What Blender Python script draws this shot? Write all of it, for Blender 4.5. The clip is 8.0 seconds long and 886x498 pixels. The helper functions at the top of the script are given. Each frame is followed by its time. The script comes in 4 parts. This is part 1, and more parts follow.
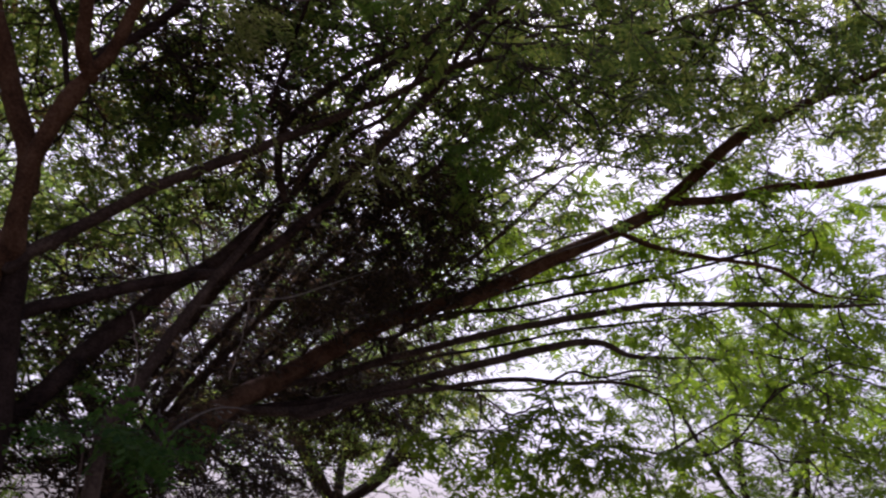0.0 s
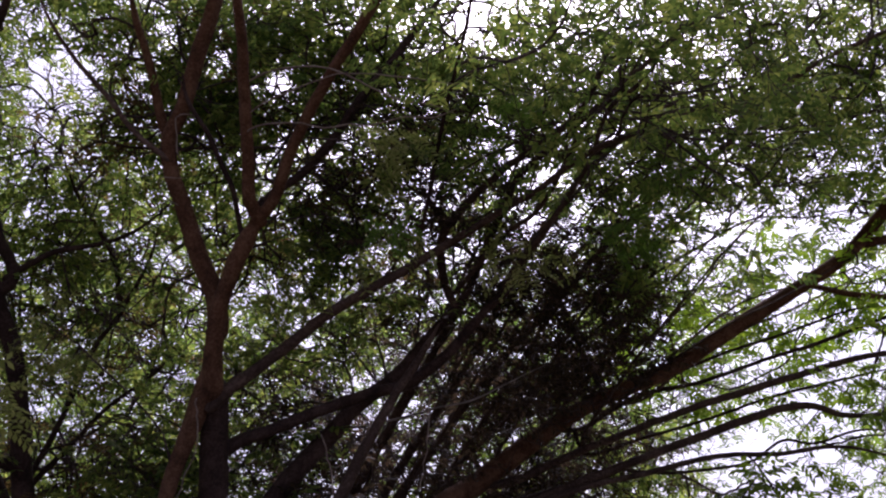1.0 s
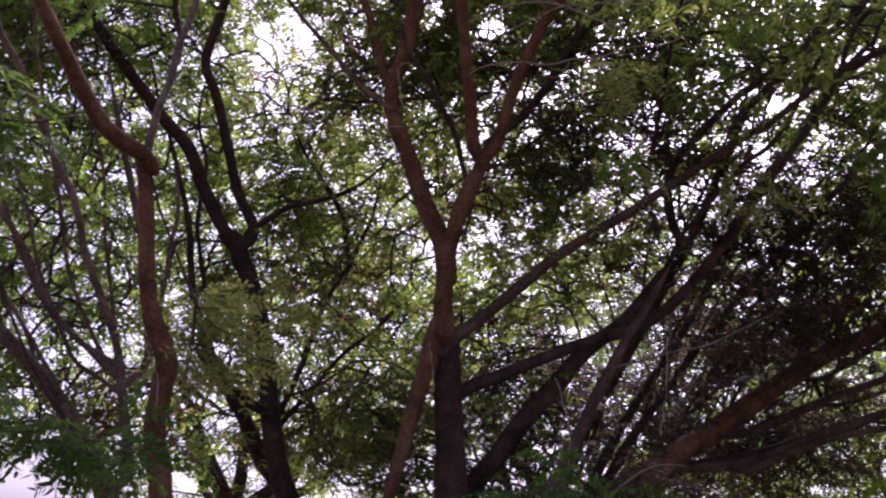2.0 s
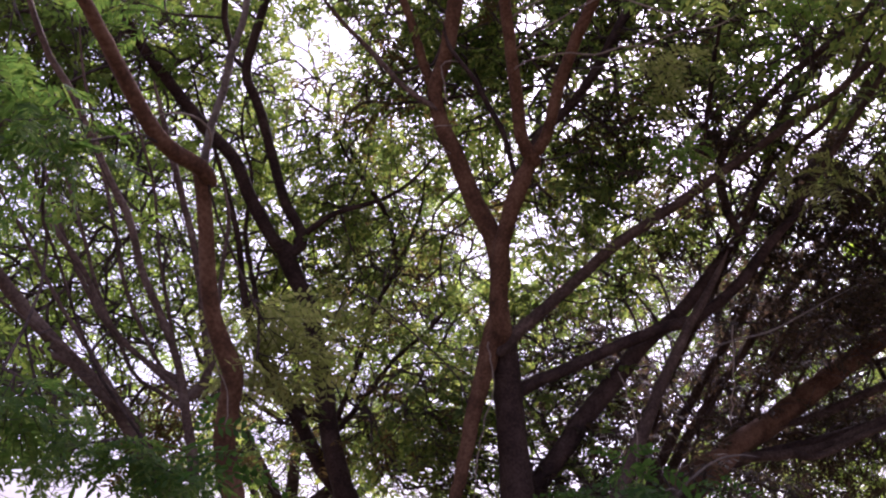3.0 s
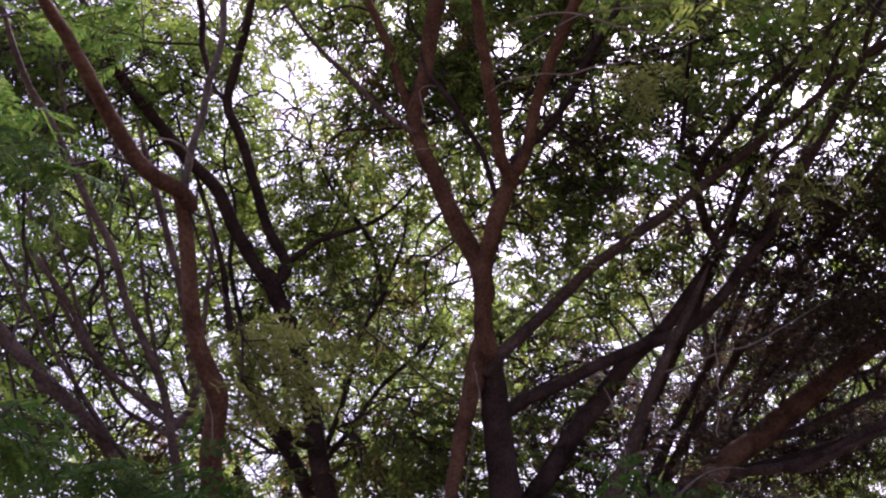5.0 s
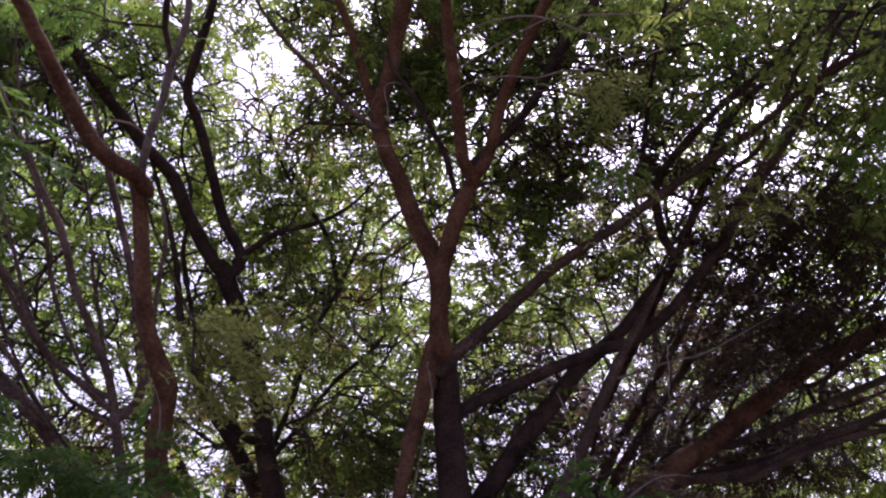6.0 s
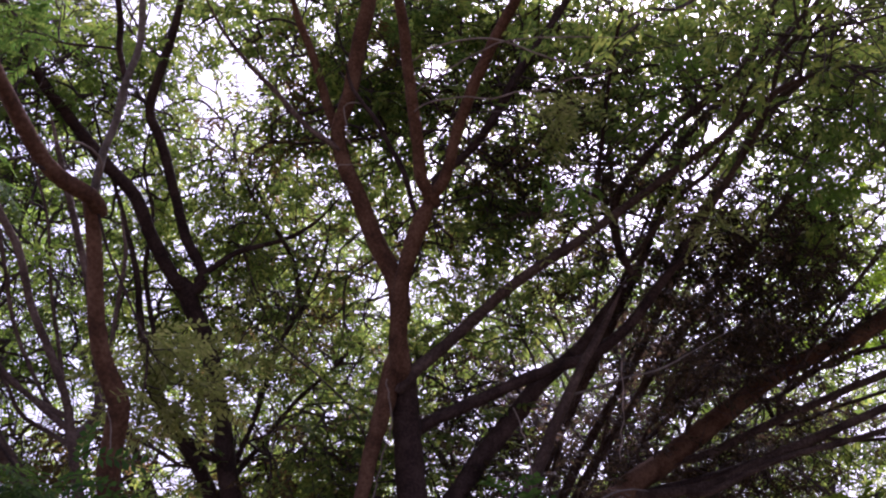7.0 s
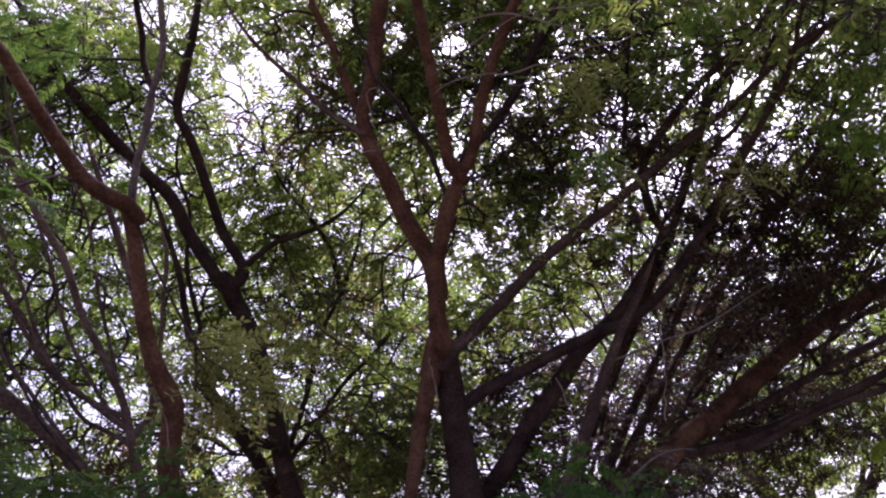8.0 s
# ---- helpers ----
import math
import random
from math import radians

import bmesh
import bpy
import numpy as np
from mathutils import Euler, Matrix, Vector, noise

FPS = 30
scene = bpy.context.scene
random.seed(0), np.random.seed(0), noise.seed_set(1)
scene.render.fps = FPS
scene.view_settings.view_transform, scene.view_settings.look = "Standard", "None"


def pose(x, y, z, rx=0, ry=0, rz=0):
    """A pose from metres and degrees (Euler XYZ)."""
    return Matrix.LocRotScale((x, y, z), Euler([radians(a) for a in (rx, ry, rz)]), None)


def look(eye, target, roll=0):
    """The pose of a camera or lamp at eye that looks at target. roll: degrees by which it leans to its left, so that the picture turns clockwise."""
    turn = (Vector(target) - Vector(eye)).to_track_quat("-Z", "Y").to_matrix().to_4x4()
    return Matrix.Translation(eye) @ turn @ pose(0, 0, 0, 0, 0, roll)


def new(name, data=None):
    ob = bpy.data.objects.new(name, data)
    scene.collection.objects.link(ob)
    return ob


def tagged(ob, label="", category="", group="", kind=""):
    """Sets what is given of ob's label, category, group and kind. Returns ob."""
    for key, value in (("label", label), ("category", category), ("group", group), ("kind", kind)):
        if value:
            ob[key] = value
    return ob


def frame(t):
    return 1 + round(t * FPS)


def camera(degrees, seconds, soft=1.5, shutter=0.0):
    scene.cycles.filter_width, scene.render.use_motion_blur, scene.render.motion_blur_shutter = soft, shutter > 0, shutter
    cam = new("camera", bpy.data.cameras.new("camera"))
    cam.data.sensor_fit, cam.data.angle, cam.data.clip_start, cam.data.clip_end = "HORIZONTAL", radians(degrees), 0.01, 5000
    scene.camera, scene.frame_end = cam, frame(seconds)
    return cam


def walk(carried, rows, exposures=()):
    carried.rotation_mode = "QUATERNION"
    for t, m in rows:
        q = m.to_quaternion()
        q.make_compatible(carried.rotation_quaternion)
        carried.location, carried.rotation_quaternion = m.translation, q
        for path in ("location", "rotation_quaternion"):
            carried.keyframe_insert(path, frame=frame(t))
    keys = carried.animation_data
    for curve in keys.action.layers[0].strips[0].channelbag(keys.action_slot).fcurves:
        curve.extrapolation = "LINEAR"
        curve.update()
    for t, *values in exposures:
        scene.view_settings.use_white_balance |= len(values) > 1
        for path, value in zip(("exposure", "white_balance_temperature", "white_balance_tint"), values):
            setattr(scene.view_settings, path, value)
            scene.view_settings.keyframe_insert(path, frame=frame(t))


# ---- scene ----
LENS = 53.27
cam = camera(LENS, 8.0, soft=2.15, shutter=0.12)
PATH = [
    (0.0, pose(0.194, -0.118, 1.637, 109.59, -4.66, -31.70)),
    (0.5, pose(0.266, -0.194, 1.656, 111.54, -2.30, -20.54)),
    (1.0, pose(0.329, -0.235, 1.656, 114.69, -1.09, -16.87)),
    (1.5, pose(0.352, -0.201, 1.623, 112.22, -1.25, -11.25)),
    (2.0, pose(0.171, -0.062, 1.595, 111.54, -4.13, -4.55)),
    (2.2, pose(0.128, -0.008, 1.612, 111.00, -5.29, -2.35)),
    (3.3, pose(0.015, -0.002, 1.608, 111.65, -0.75, -0.91)),
    (3.5, pose(0.000, -0.000, 1.600, 112.00, -0.00, 0.00)),
    (4.0, pose(0.038, -0.001, 1.564, 113.37, -0.43, 1.04)),
    (4.5, pose(0.092, -0.010, 1.537, 113.76, -1.43, 0.24)),
    (4.7, pose(0.092, -0.019, 1.537, 113.47, -1.04, -0.48)),
    (5.8, pose(0.031, 0.028, 1.510, 113.77, -0.81, -4.51)),
    (6.0, pose(0.059, 0.020, 1.529, 113.67, -1.29, -5.30)),
    (6.5, pose(0.097, -0.003, 1.525, 113.89, -0.59, -6.76)),
    (7.0, pose(0.161, -0.050, 1.511, 114.78, -0.60, -6.60)),
    (7.5, pose(0.194, -0.093, 1.517, 114.32, -1.14, -5.54)),
    (8.0, pose(0.177, -0.128, 1.538, 112.82, 2.44, -2.66)),
]
EXPOSURES = [(0.0, 0.55, 5750, 35), (1.0, 0.71, 5650, 37), (2.0, 1.45, 5750, 48), (3.4, 1.72, 5730, 47), (4.2, 1.66, 5720, 47), (6.0, 1.42, 5560, 47), (8.0, 1.44, 5570, 47)]
walk(cam, PATH, EXPOSURES)

# ---- sky and sun: a bright, hazy overcast ----
SUN_UP, SUN_TURN = radians(52), radians(24)
world = bpy.data.worlds.new("overcast_sky")
scene.world = world
world.use_nodes = True
wn, wl = world.node_tree.nodes, world.node_tree.links
sky = wn.new("ShaderNodeTexSky")
sky.sky_type, sky.sun_disc = "NISHITA", False
sky.sun_elevation, sky.sun_rotation = SUN_UP, SUN_TURN
sky.dust_density, sky.air_density = 6.0, 1.0
hazy = wn.new("ShaderNodeHueSaturation")
hazy.inputs["Saturation"].default_value = 0.47
wl.new(sky.outputs[0], hazy.inputs["Color"])
wl.new(hazy.outputs[0], wn["Background"].inputs["Color"])
wn["Background"].inputs["Strength"].default_value = 0.108
sun = new("sun", bpy.data.lights.new("sun", "SUN"))
sun.data.energy, sun.data.angle, sun.data.color = 3.6, radians(9), (1.0, 0.95, 0.86)
sun.matrix_world = look((0, 0, 0), (-math.sin(SUN_TURN) * math.cos(SUN_UP), -math.cos(SUN_TURN) * math.cos(SUN_UP), -math.sin(SUN_UP)))
sun.location = (-8, -12, 25)


# ---- materials ----
def material(name):
    m = bpy.data.materials.new(name)
    m.use_nodes = True
    return m, m.node_tree.nodes, m.node_tree.links, m.node_tree.nodes["Principled BSDF"]


def ramp(nodes, stops):
    r = nodes.new("ShaderNodeValToRGB")
    while len(r.color_ramp.elements) < len(stops):
        r.color_ramp.elements.new(0.5)
    for e, (at, c) in zip(r.color_ramp.elements, stops):
        e.position, e.color = at, (*c, 1)
    return r


def bark(name, dark, mid, pale, scale=1.0):
    """Fissured bark: long cracks, lichen patches, fine grain."""
    m, n, l, b = material(name)
    co = n.new("ShaderNodeTexCoord")
    big = n.new("ShaderNodeTexNoise")
    big.inputs["Scale"].default_value, big.inputs["Detail"].default_value = 7 * scale, 6
    fine = n.new("ShaderNodeTexNoise")
    fine.inputs["Scale"].default_value, fine.inputs["Detail"].default_value = 60 * scale, 5
    stretch = n.new("ShaderNodeMapping")
    stretch.inputs["Scale"].default_value = (34 * scale, 34 * scale, 6 * scale)
    crack = n.new("ShaderNodeTexVoronoi")
    crack.feature = "DISTANCE_TO_EDGE"
    crack.inputs["Scale"].default_value = 1.0
    for t in (big, fine):
        l.new(co.outputs["Object"], t.inputs["Vector"])
    sway = n.new("ShaderNodeMixRGB")
    sway.blend_type, sway.inputs[0].default_value = "ADD", 0.12
    l.new(co.outputs["Object"], sway.inputs[1])
    l.new(big.outputs["Color"], sway.inputs[2])
    l.new(sway.outputs[0], stretch.inputs["Vector"])
    l.new(stretch.outputs[0], crack.inputs["Vector"])
    tone = n.new("ShaderNodeMath")
    tone.operation = "MULTIPLY_ADD"
    tone.inputs[1].default_value, tone.inputs[2].default_value = 0.45, 0.0
    l.new(fine.outputs["Fac"], tone.inputs[0])
    both = n.new("ShaderNodeMath")
    both.operation = "MULTIPLY_ADD"
    both.inputs[1].default_value = 0.6
    l.new(big.outputs["Fac"], both.inputs[0])
    l.new(tone.outputs[0], both.inputs[2])
    colour = ramp(n, [(0.34, dark), (0.5, mid), (0.68, pale)])
    l.new(both.outputs[0], colour.inputs[0])
    l.new(colour.outputs[0], b.inputs["Base Color"])
    b.inputs["Roughness"].default_value = 0.9
    b.inputs["Specular IOR Level"].default_value = 0.2
    bump = n.new("ShaderNodeBump")
    bump.inputs["Strength"].default_value, bump.inputs["Distance"].default_value = 0.3, 0.006
    add = n.new("ShaderNodeMath")
    add.operation = "ADD"
    l.new(crack.outputs["Distance"], add.inputs[0])
    l.new(fine.outputs["Fac"], add.inputs[1])
    l.new(add.outputs[0], bump.inputs["Height"])
    l.new(bump.outputs[0], b.inputs["Normal"])
    return m


def foliage(name, stops, glow):
    """Thin leaflets: gloss on top, daylight through them; tone drifts over the crown and from leaflet to leaflet."""
    m, n, l, b = material(name)
    geo, co = n.new("ShaderNodeNewGeometry"), n.new("ShaderNodeTexCoord")
    drift = n.new("ShaderNodeTexNoise")
    drift.inputs["Scale"].default_value, drift.inputs["Detail"].default_value = 2.2, 3
    l.new(co.outputs["Object"], drift.inputs["Vector"])
    mixv = n.new("ShaderNodeMath")
    mixv.operation = "MULTIPLY_ADD"
    mixv.inputs[1].default_value = 0.45
    l.new(geo.outputs["Random Per Island"], mixv.inputs[0])
    half = n.new("ShaderNodeMath")
    half.operation = "MULTIPLY"
    half.inputs[1].default_value = 0.6
    l.new(drift.outputs["Fac"], half.inputs[0])
    l.new(half.outputs[0], mixv.inputs[2])
    colour = ramp(n, stops)
    l.new(mixv.outputs[0], colour.inputs[0])
    l.new(colour.outputs[0], b.inputs["Base Color"])
    b.inputs["Roughness"].default_value = 0.65
    b.inputs["Specular IOR Level"].default_value = 0.15
    thin = n.new("ShaderNodeBsdfTranslucent")
    tint = n.new("ShaderNodeMixRGB")
    tint.blend_type, tint.inputs[0].default_value = "MULTIPLY", 1.0
    tint.inputs[2].default_value = (*glow, 1)
    l.new(colour.outputs[0], tint.inputs[1])
    l.new(tint.outputs[0], thin.inputs["Color"])
    mix = n.new("ShaderNodeMixShader")
    mix.inputs[0].default_value = 0.6
    l.new(b.outputs[0], mix.inputs[1])
    l.new(thin.outputs[0], mix.inputs[2])
    l.new(mix.outputs[0], n["Material Output"].inputs["Surface"])
    return m


BARK_RED = bark("reddish_brown_bark", (0.029, 0.0138, 0.0078), (0.082, 0.0385, 0.0195), (0.155, 0.084, 0.047))
BARK_PALE = bark("pale_grey_bark", (0.055, 0.044, 0.036), (0.12, 0.098, 0.082), (0.21, 0.178, 0.152))
BARK_BROWN = bark("dull_brown_bark", (0.02, 0.012, 0.009), (0.052, 0.032, 0.023), (0.11, 0.074, 0.054))
# Dark bark; on the centre tree it also stands in for shade.
BARK_DARK = bark("dark_and_shaded_bark", (0.011, 0.0065, 0.0055), (0.03, 0.017, 0.013), (0.068, 0.042, 0.032))
BARK_GREY = bark("grey_brown_bark", (0.03, 0.019, 0.014), (0.08, 0.052, 0.038), (0.16, 0.115, 0.09))
TWIG = bark("twig_bark", (0.018, 0.0125, 0.011), (0.046, 0.031, 0.026), (0.115, 0.082, 0.07), 2.0)
VINE = bark("dry_vine_skin", (0.1, 0.075, 0.055), (0.17, 0.13, 0.1), (0.25, 0.2, 0.16), 2.0)
LEAF = foliage("feathery_green_leaf", [(0.3, (0.045, 0.072, 0.024)), (0.52, (0.092, 0.135, 0.036)), (0.72, (0.17, 0.195, 0.055))], (1.9, 1.9, 1.15))
# Dry olive leaf, darkened in colour for the shade inside the right crown.
LEAF_DRY_SHADED = foliage("olive_dry_shaded_leaf", [(0.2, (0.02, 0.018, 0.012)), (0.5, (0.042, 0.034, 0.021)), (0.8, (0.085, 0.056, 0.034))], (1.2, 1.1, 0.95))
LEAF_OLIVE = foliage("olive_leaf", [(0.2, (0.11, 0.135, 0.042)), (0.5, (0.2, 0.225, 0.075)), (0.8, (0.3, 0.3, 0.12))], (1.5, 1.5, 1.0))
LEAF_FAR = foliage("yellow_green_leaf", [(0.2, (0.05, 0.09, 0.024)), (0.5, (0.088, 0.138, 0.035)), (0.8, (0.145, 0.185, 0.048))], (1.8, 1.8, 1.0))
LEAF_BROAD = foliage("broad_green_leaf", [(0.3, (0.044, 0.092, 0.024)), (0.52, (0.072, 0.13, 0.033)), (0.72, (0.115, 0.165, 0.044))], (1.8, 1.8, 1.0))
LEAF_SHRUB = foliage("deep_green_leaf", [(0.3, (0.028, 0.07, 0.02)), (0.52, (0.046, 0.1, 0.027)), (0.72, (0.07, 0.13, 0.035))], (1.6, 1.6, 0.9))
LEAF_BROWN = foliage("withered_brown_leaf", [(0.2, (0.045, 0.036, 0.018)), (0.5, (0.088, 0.066, 0.03)), (0.8, (0.15, 0.105, 0.048))], (1.5, 1.35, 0.9))
# Brighter green with the sun on the right tree's outer leaves put in.
LEAF_LIT = foliage("sunlit_green_leaf", [(0.2, (0.06, 0.11, 0.014)), (0.5, (0.098, 0.155, 0.02)), (0.8, (0.15, 0.2, 0.03))], (1.8, 1.85, 0.75))
# Lighter copy of the leaf; front light on near clusters is in its colour.
LEAF_NEAR_LIT = foliage("near_lit_green_leaf", [(0.2, (0.06, 0.12, 0.025)), (0.5, (0.09, 0.165, 0.032)), (0.8, (0.13, 0.2, 0.045))], (1.8, 1.8, 1.0))
soil, sn, sl, sb = material("dry_soil_and_litter")
sco, sno = sn.new("ShaderNodeTexCoord"), sn.new("ShaderNodeTexNoise")
sno.inputs["Scale"].default_value, sno.inputs["Detail"].default_value, sno.inputs["Roughness"].default_value = 3.5, 12, 0.72
sl.new(sco.outputs["Object"], sno.inputs["Vector"])
sr = ramp(sn, [(0.3, (0.045, 0.035, 0.022)), (0.5, (0.1, 0.074, 0.05)), (0.7, (0.06, 0.064, 0.028))])
sl.new(sno.outputs["Fac"], sr.inputs[0])
sl.new(sr.outputs[0], sb.inputs["Base Color"])
sb.inputs["Roughness"].default_value = 0.95

# ---- ground: one sheet to the horizon ----
gb = bmesh.new()
EDGES = [-2500, -600, -150, -60] + [i * 2 for i in range(-15, 16)] + [60, 150, 600, 2500]
gv = [[gb.verts.new((x, y, 0.05 * noise.noise((x * 0.3, y * 0.3, 0)) if abs(x) < 50 and abs(y) < 50 else 0)) for y in EDGES] for x in EDGES]
for i in range(len(EDGES) - 1):
    for j in range(len(EDGES) - 1):
        gb.faces.new((gv[i][j], gv[i + 1][j], gv[i + 1][j + 1], gv[i][j + 1]))
gm = bpy.data.meshes.new("ground")
gb.to_mesh(gm)
gm.materials.append(soil)
tagged(new("ground", gm), "dark soil with leaf litter and low weeds under trees", "ground", kind="structure")


# ---- builders ----
def smooth_line(points, step):
    """Catmull-Rom through rows of x, y, z, radius, about one row each step metres."""
    p = np.array(points, float)
    p = np.vstack([2 * p[0] - p[1], p, 2 * p[-1] - p[-2]])
    rows = []
    for i in range(1, len(p) - 2):
        k = max(2, int(np.linalg.norm(p[i + 1, :3] - p[i, :3]) / step))
        for t in np.arange(k) / k:
            a, b, c, d = p[i - 1:i + 3]
            rows.append(0.5 * (2 * b + (c - a) * t + (2 * a - 5 * b + 4 * c - d) * t**2 + (3 * b - a - 3 * c + d) * t**3))
    return np.vstack([rows, p[-2]])


def tubes(lines, sides, rough=0.0, rng=None):
    """Vertices and quads of tapered tubes along lines of x, y, z, radius (each an array), ends closed by a point."""
    verts, faces, at = [], [], 0
    for row in lines:
        pos, rad = row[:, :3], np.maximum(row[:, 3], 0.0008)
        tan = np.gradient(pos, axis=0)
        tan /= np.linalg.norm(tan, axis=1, keepdims=True) + 1e-9
        ref = np.array((0.31, 0.87, 0.38)) if abs(tan[0] @ (0.31, 0.87, 0.38)) < 0.9 else np.array((1.0, 0, 0))
        u = np.cross(tan, ref)
        u /= np.linalg.norm(u, axis=1, keepdims=True) + 1e-9
        v = np.cross(tan, u)
        ang = np.arange(sides) * 2 * np.pi / sides
        r = rad[:, None] * np.ones(sides)
        if rough:
            lobes = rng.random(3) * 6
            along = np.arange(len(row))[:, None] * 0.35
            r = r * (1 + rough * (np.sin(2 * ang + lobes[0] + along * 0.4) + 0.7 * np.sin(3 * ang + lobes[1] - along * 0.6)) * 0.5
                     + rough * 0.5 * (rng.random((len(row), sides)) - 0.5))
        ring = pos[:, None] + r[..., None] * (np.cos(ang)[:, None] * u[:, None] + np.sin(ang)[:, None] * v[:, None])
        n = len(row)
        verts.append(ring.reshape(-1, 3))
        i, j = np.meshgrid(np.arange(n - 1), np.arange(sides), indexing="ij")
        k = (j + 1) % sides
        faces.append((np.stack([i * sides + j, i * sides + k, (i + 1) * sides + k, (i + 1) * sides + j], -1) + at).reshape(-1, 4))
        at += n * sides
    return np.vstack(verts), np.vstack(faces)


def mesh_of(name, verts, quads, mat, smooth=True):
    me = bpy.data.meshes.new(name)
    me.vertices.add(len(verts))
    me.vertices.foreach_set("co", np.asarray(verts, np.float32).ravel())
    me.loops.add(quads.size)
    me.loops.foreach_set("vertex_index", quads.astype(np.int32).ravel())
    me.polygons.add(len(quads))
    me.polygons.foreach_set("loop_start", np.arange(0, quads.size, 4, dtype=np.int32))
    me.polygons.foreach_set("use_smooth", np.full(len(quads), smooth))
    me.materials.append(mat)
    me.update(calc_edges=True)
    return me


def part(name, me, parent, label="", kind=""):
    ob = new(name, me)
    ob.parent = parent
    ob.matrix_parent_inverse = parent.matrix_world.inverted()
    return tagged(ob, label, kind=kind)


TREES, NODES, WOOD, SKELETON = {}, {}, {}, {}


def tree(name, x, y, label, wood, category="tree", group=""):
    ob = new(name)
    ob.matrix_world = pose(x, y, 0)
    ob.empty_display_size = 0.3
    tagged(ob, label, category, group)
    TREES[name], NODES[name], WOOD[name], SKELETON[name] = ob, [], wood, []
    return ob


def limb(name, what, points, wood=None, rough=0.13):
    """One limb of a tree as a part: a knobbly tapered tube, grown from the nearest wood below it."""
    rng = np.random.default_rng(int(abs(points[0][0] * 1000 + points[-1][2] * 731)) + 5)
    if what != "trunk":
        points = list(points[:-1]) + [(*points[-1][:3], points[-1][3] * 0.35)]
    points = [np.array(p, float) for p in points]
    if points[0][2] > 0.1:
        d = points[0] - points[1]
        r = points[0][3]
        old = np.concatenate(SKELETON[name]) if SKELETON[name] else np.empty((0, 4))
        far = np.linalg.norm(old[:, :3] - points[0][:3], axis=1)
        if len(old) and far.min() > old[far.argmin(), 3] + 0.03:
            back = ((old[:, :3] - points[0][:3]) @ d[:3]) / (far * np.linalg.norm(d[:3]) + 1e-9)
            i = int(np.argmin(far * (1.9 - 1.3 * back) + 1.5 * np.maximum(0, old[:, 2] - points[0][2] + 0.1 * far)))
            mid = 0.5 * (old[i, :3] + points[0][:3]) + d[:3] / np.linalg.norm(d[:3]) * far[i] * 0.15
            points = [np.array((*old[i, :3], min(r * 1.1, old[i, 3]))), np.array((*mid, r * 1.03))] + points
        else:
            points.insert(0, np.array((*(points[0][:3] + d[:3] / np.linalg.norm(d[:3]) * r * 1.3), r * 0.55)))
    if what == "trunk":
        d = points[-1] - points[-2]
        r = points[-1][3]
        points.append(np.array((*(points[-1][:3] + d[:3] / np.linalg.norm(d[:3]) * r * 1.3), r * 0.3)))
    rows = smooth_line(points, 0.045)
    wob = np.cumsum(rng.normal(size=(len(rows), 3)), 0)
    wob -= np.linspace(0, 1, len(rows))[:, None] * wob[-1]
    rows[:, :3] += wob * 0.0016
    v, f = tubes([rows], 12 if rows[:, 3].max() > 0.03 else 8, rough, rng)
    part(what, mesh_of(what, v - np.array(TREES[name].matrix_world.translation), f, wood or WOOD[name]), TREES[name]).matrix_parent_inverse = Matrix()
    d = np.gradient(rows[:, :3], axis=0)
    d /= np.linalg.norm(d, axis=1, keepdims=True) + 1e-9
    if what != "twig":
        SKELETON[name].append(rows[:: 2])
    if what not in ("trunk", "twig"):
        NODES[name].append(np.hstack([rows[3::3, :3], d[3::3], rows[3::3, 3:4]]))


def rooted(points, x, y):
    """A trunk's line carried down into the ground at x, y, with a flare."""
    a = np.array(points[0])
    foot = [(x, y, -0.12, a[3] * 2.1), (x, y, 0.06, a[3] * 1.6)]
    m = 0.5 * (a[:3] + (x, y, 0.0))
    return foot + [(m[0] * 0.4 + x * 0.6, m[1] * 0.4 + y * 0.6, max(0.3, m[2] * 0.6), a[3] * 1.22), (*m, a[3] * 1.1)] + list(points)


# ---- leaves: sprays of feathery, twice-divided leaves ----
def blade(foot, way, across, long, wide, sag):
    """A bent, tapering leaf blade of two quads."""
    mid = foot + way * long * 0.5 + np.array((0, 0, -sag * long * 0.2))
    tip = foot + way * long + np.array((0, 0, -sag * long * 0.7))
    w = across * wide * 0.5
    return [[foot - w * 0.35, mid - w, mid + w, foot + w * 0.35], [mid - w, tip - w * 0.25, tip + w * 0.25, mid + w]]


def leaf_stalk(reach, bend, sag, stalk):
    """The drooping midrib of a leaf, as a narrow strip of three quads."""
    at = [np.array((reach * u, bend * reach * u * u, -sag * reach * u * u)) for u in (0, 0.35, 0.7, 1.0)]
    w = np.array((0, stalk * 0.5, 0))
    return [[a - w, b - w, b + w, a + w] for a, b in zip(at, at[1:])]


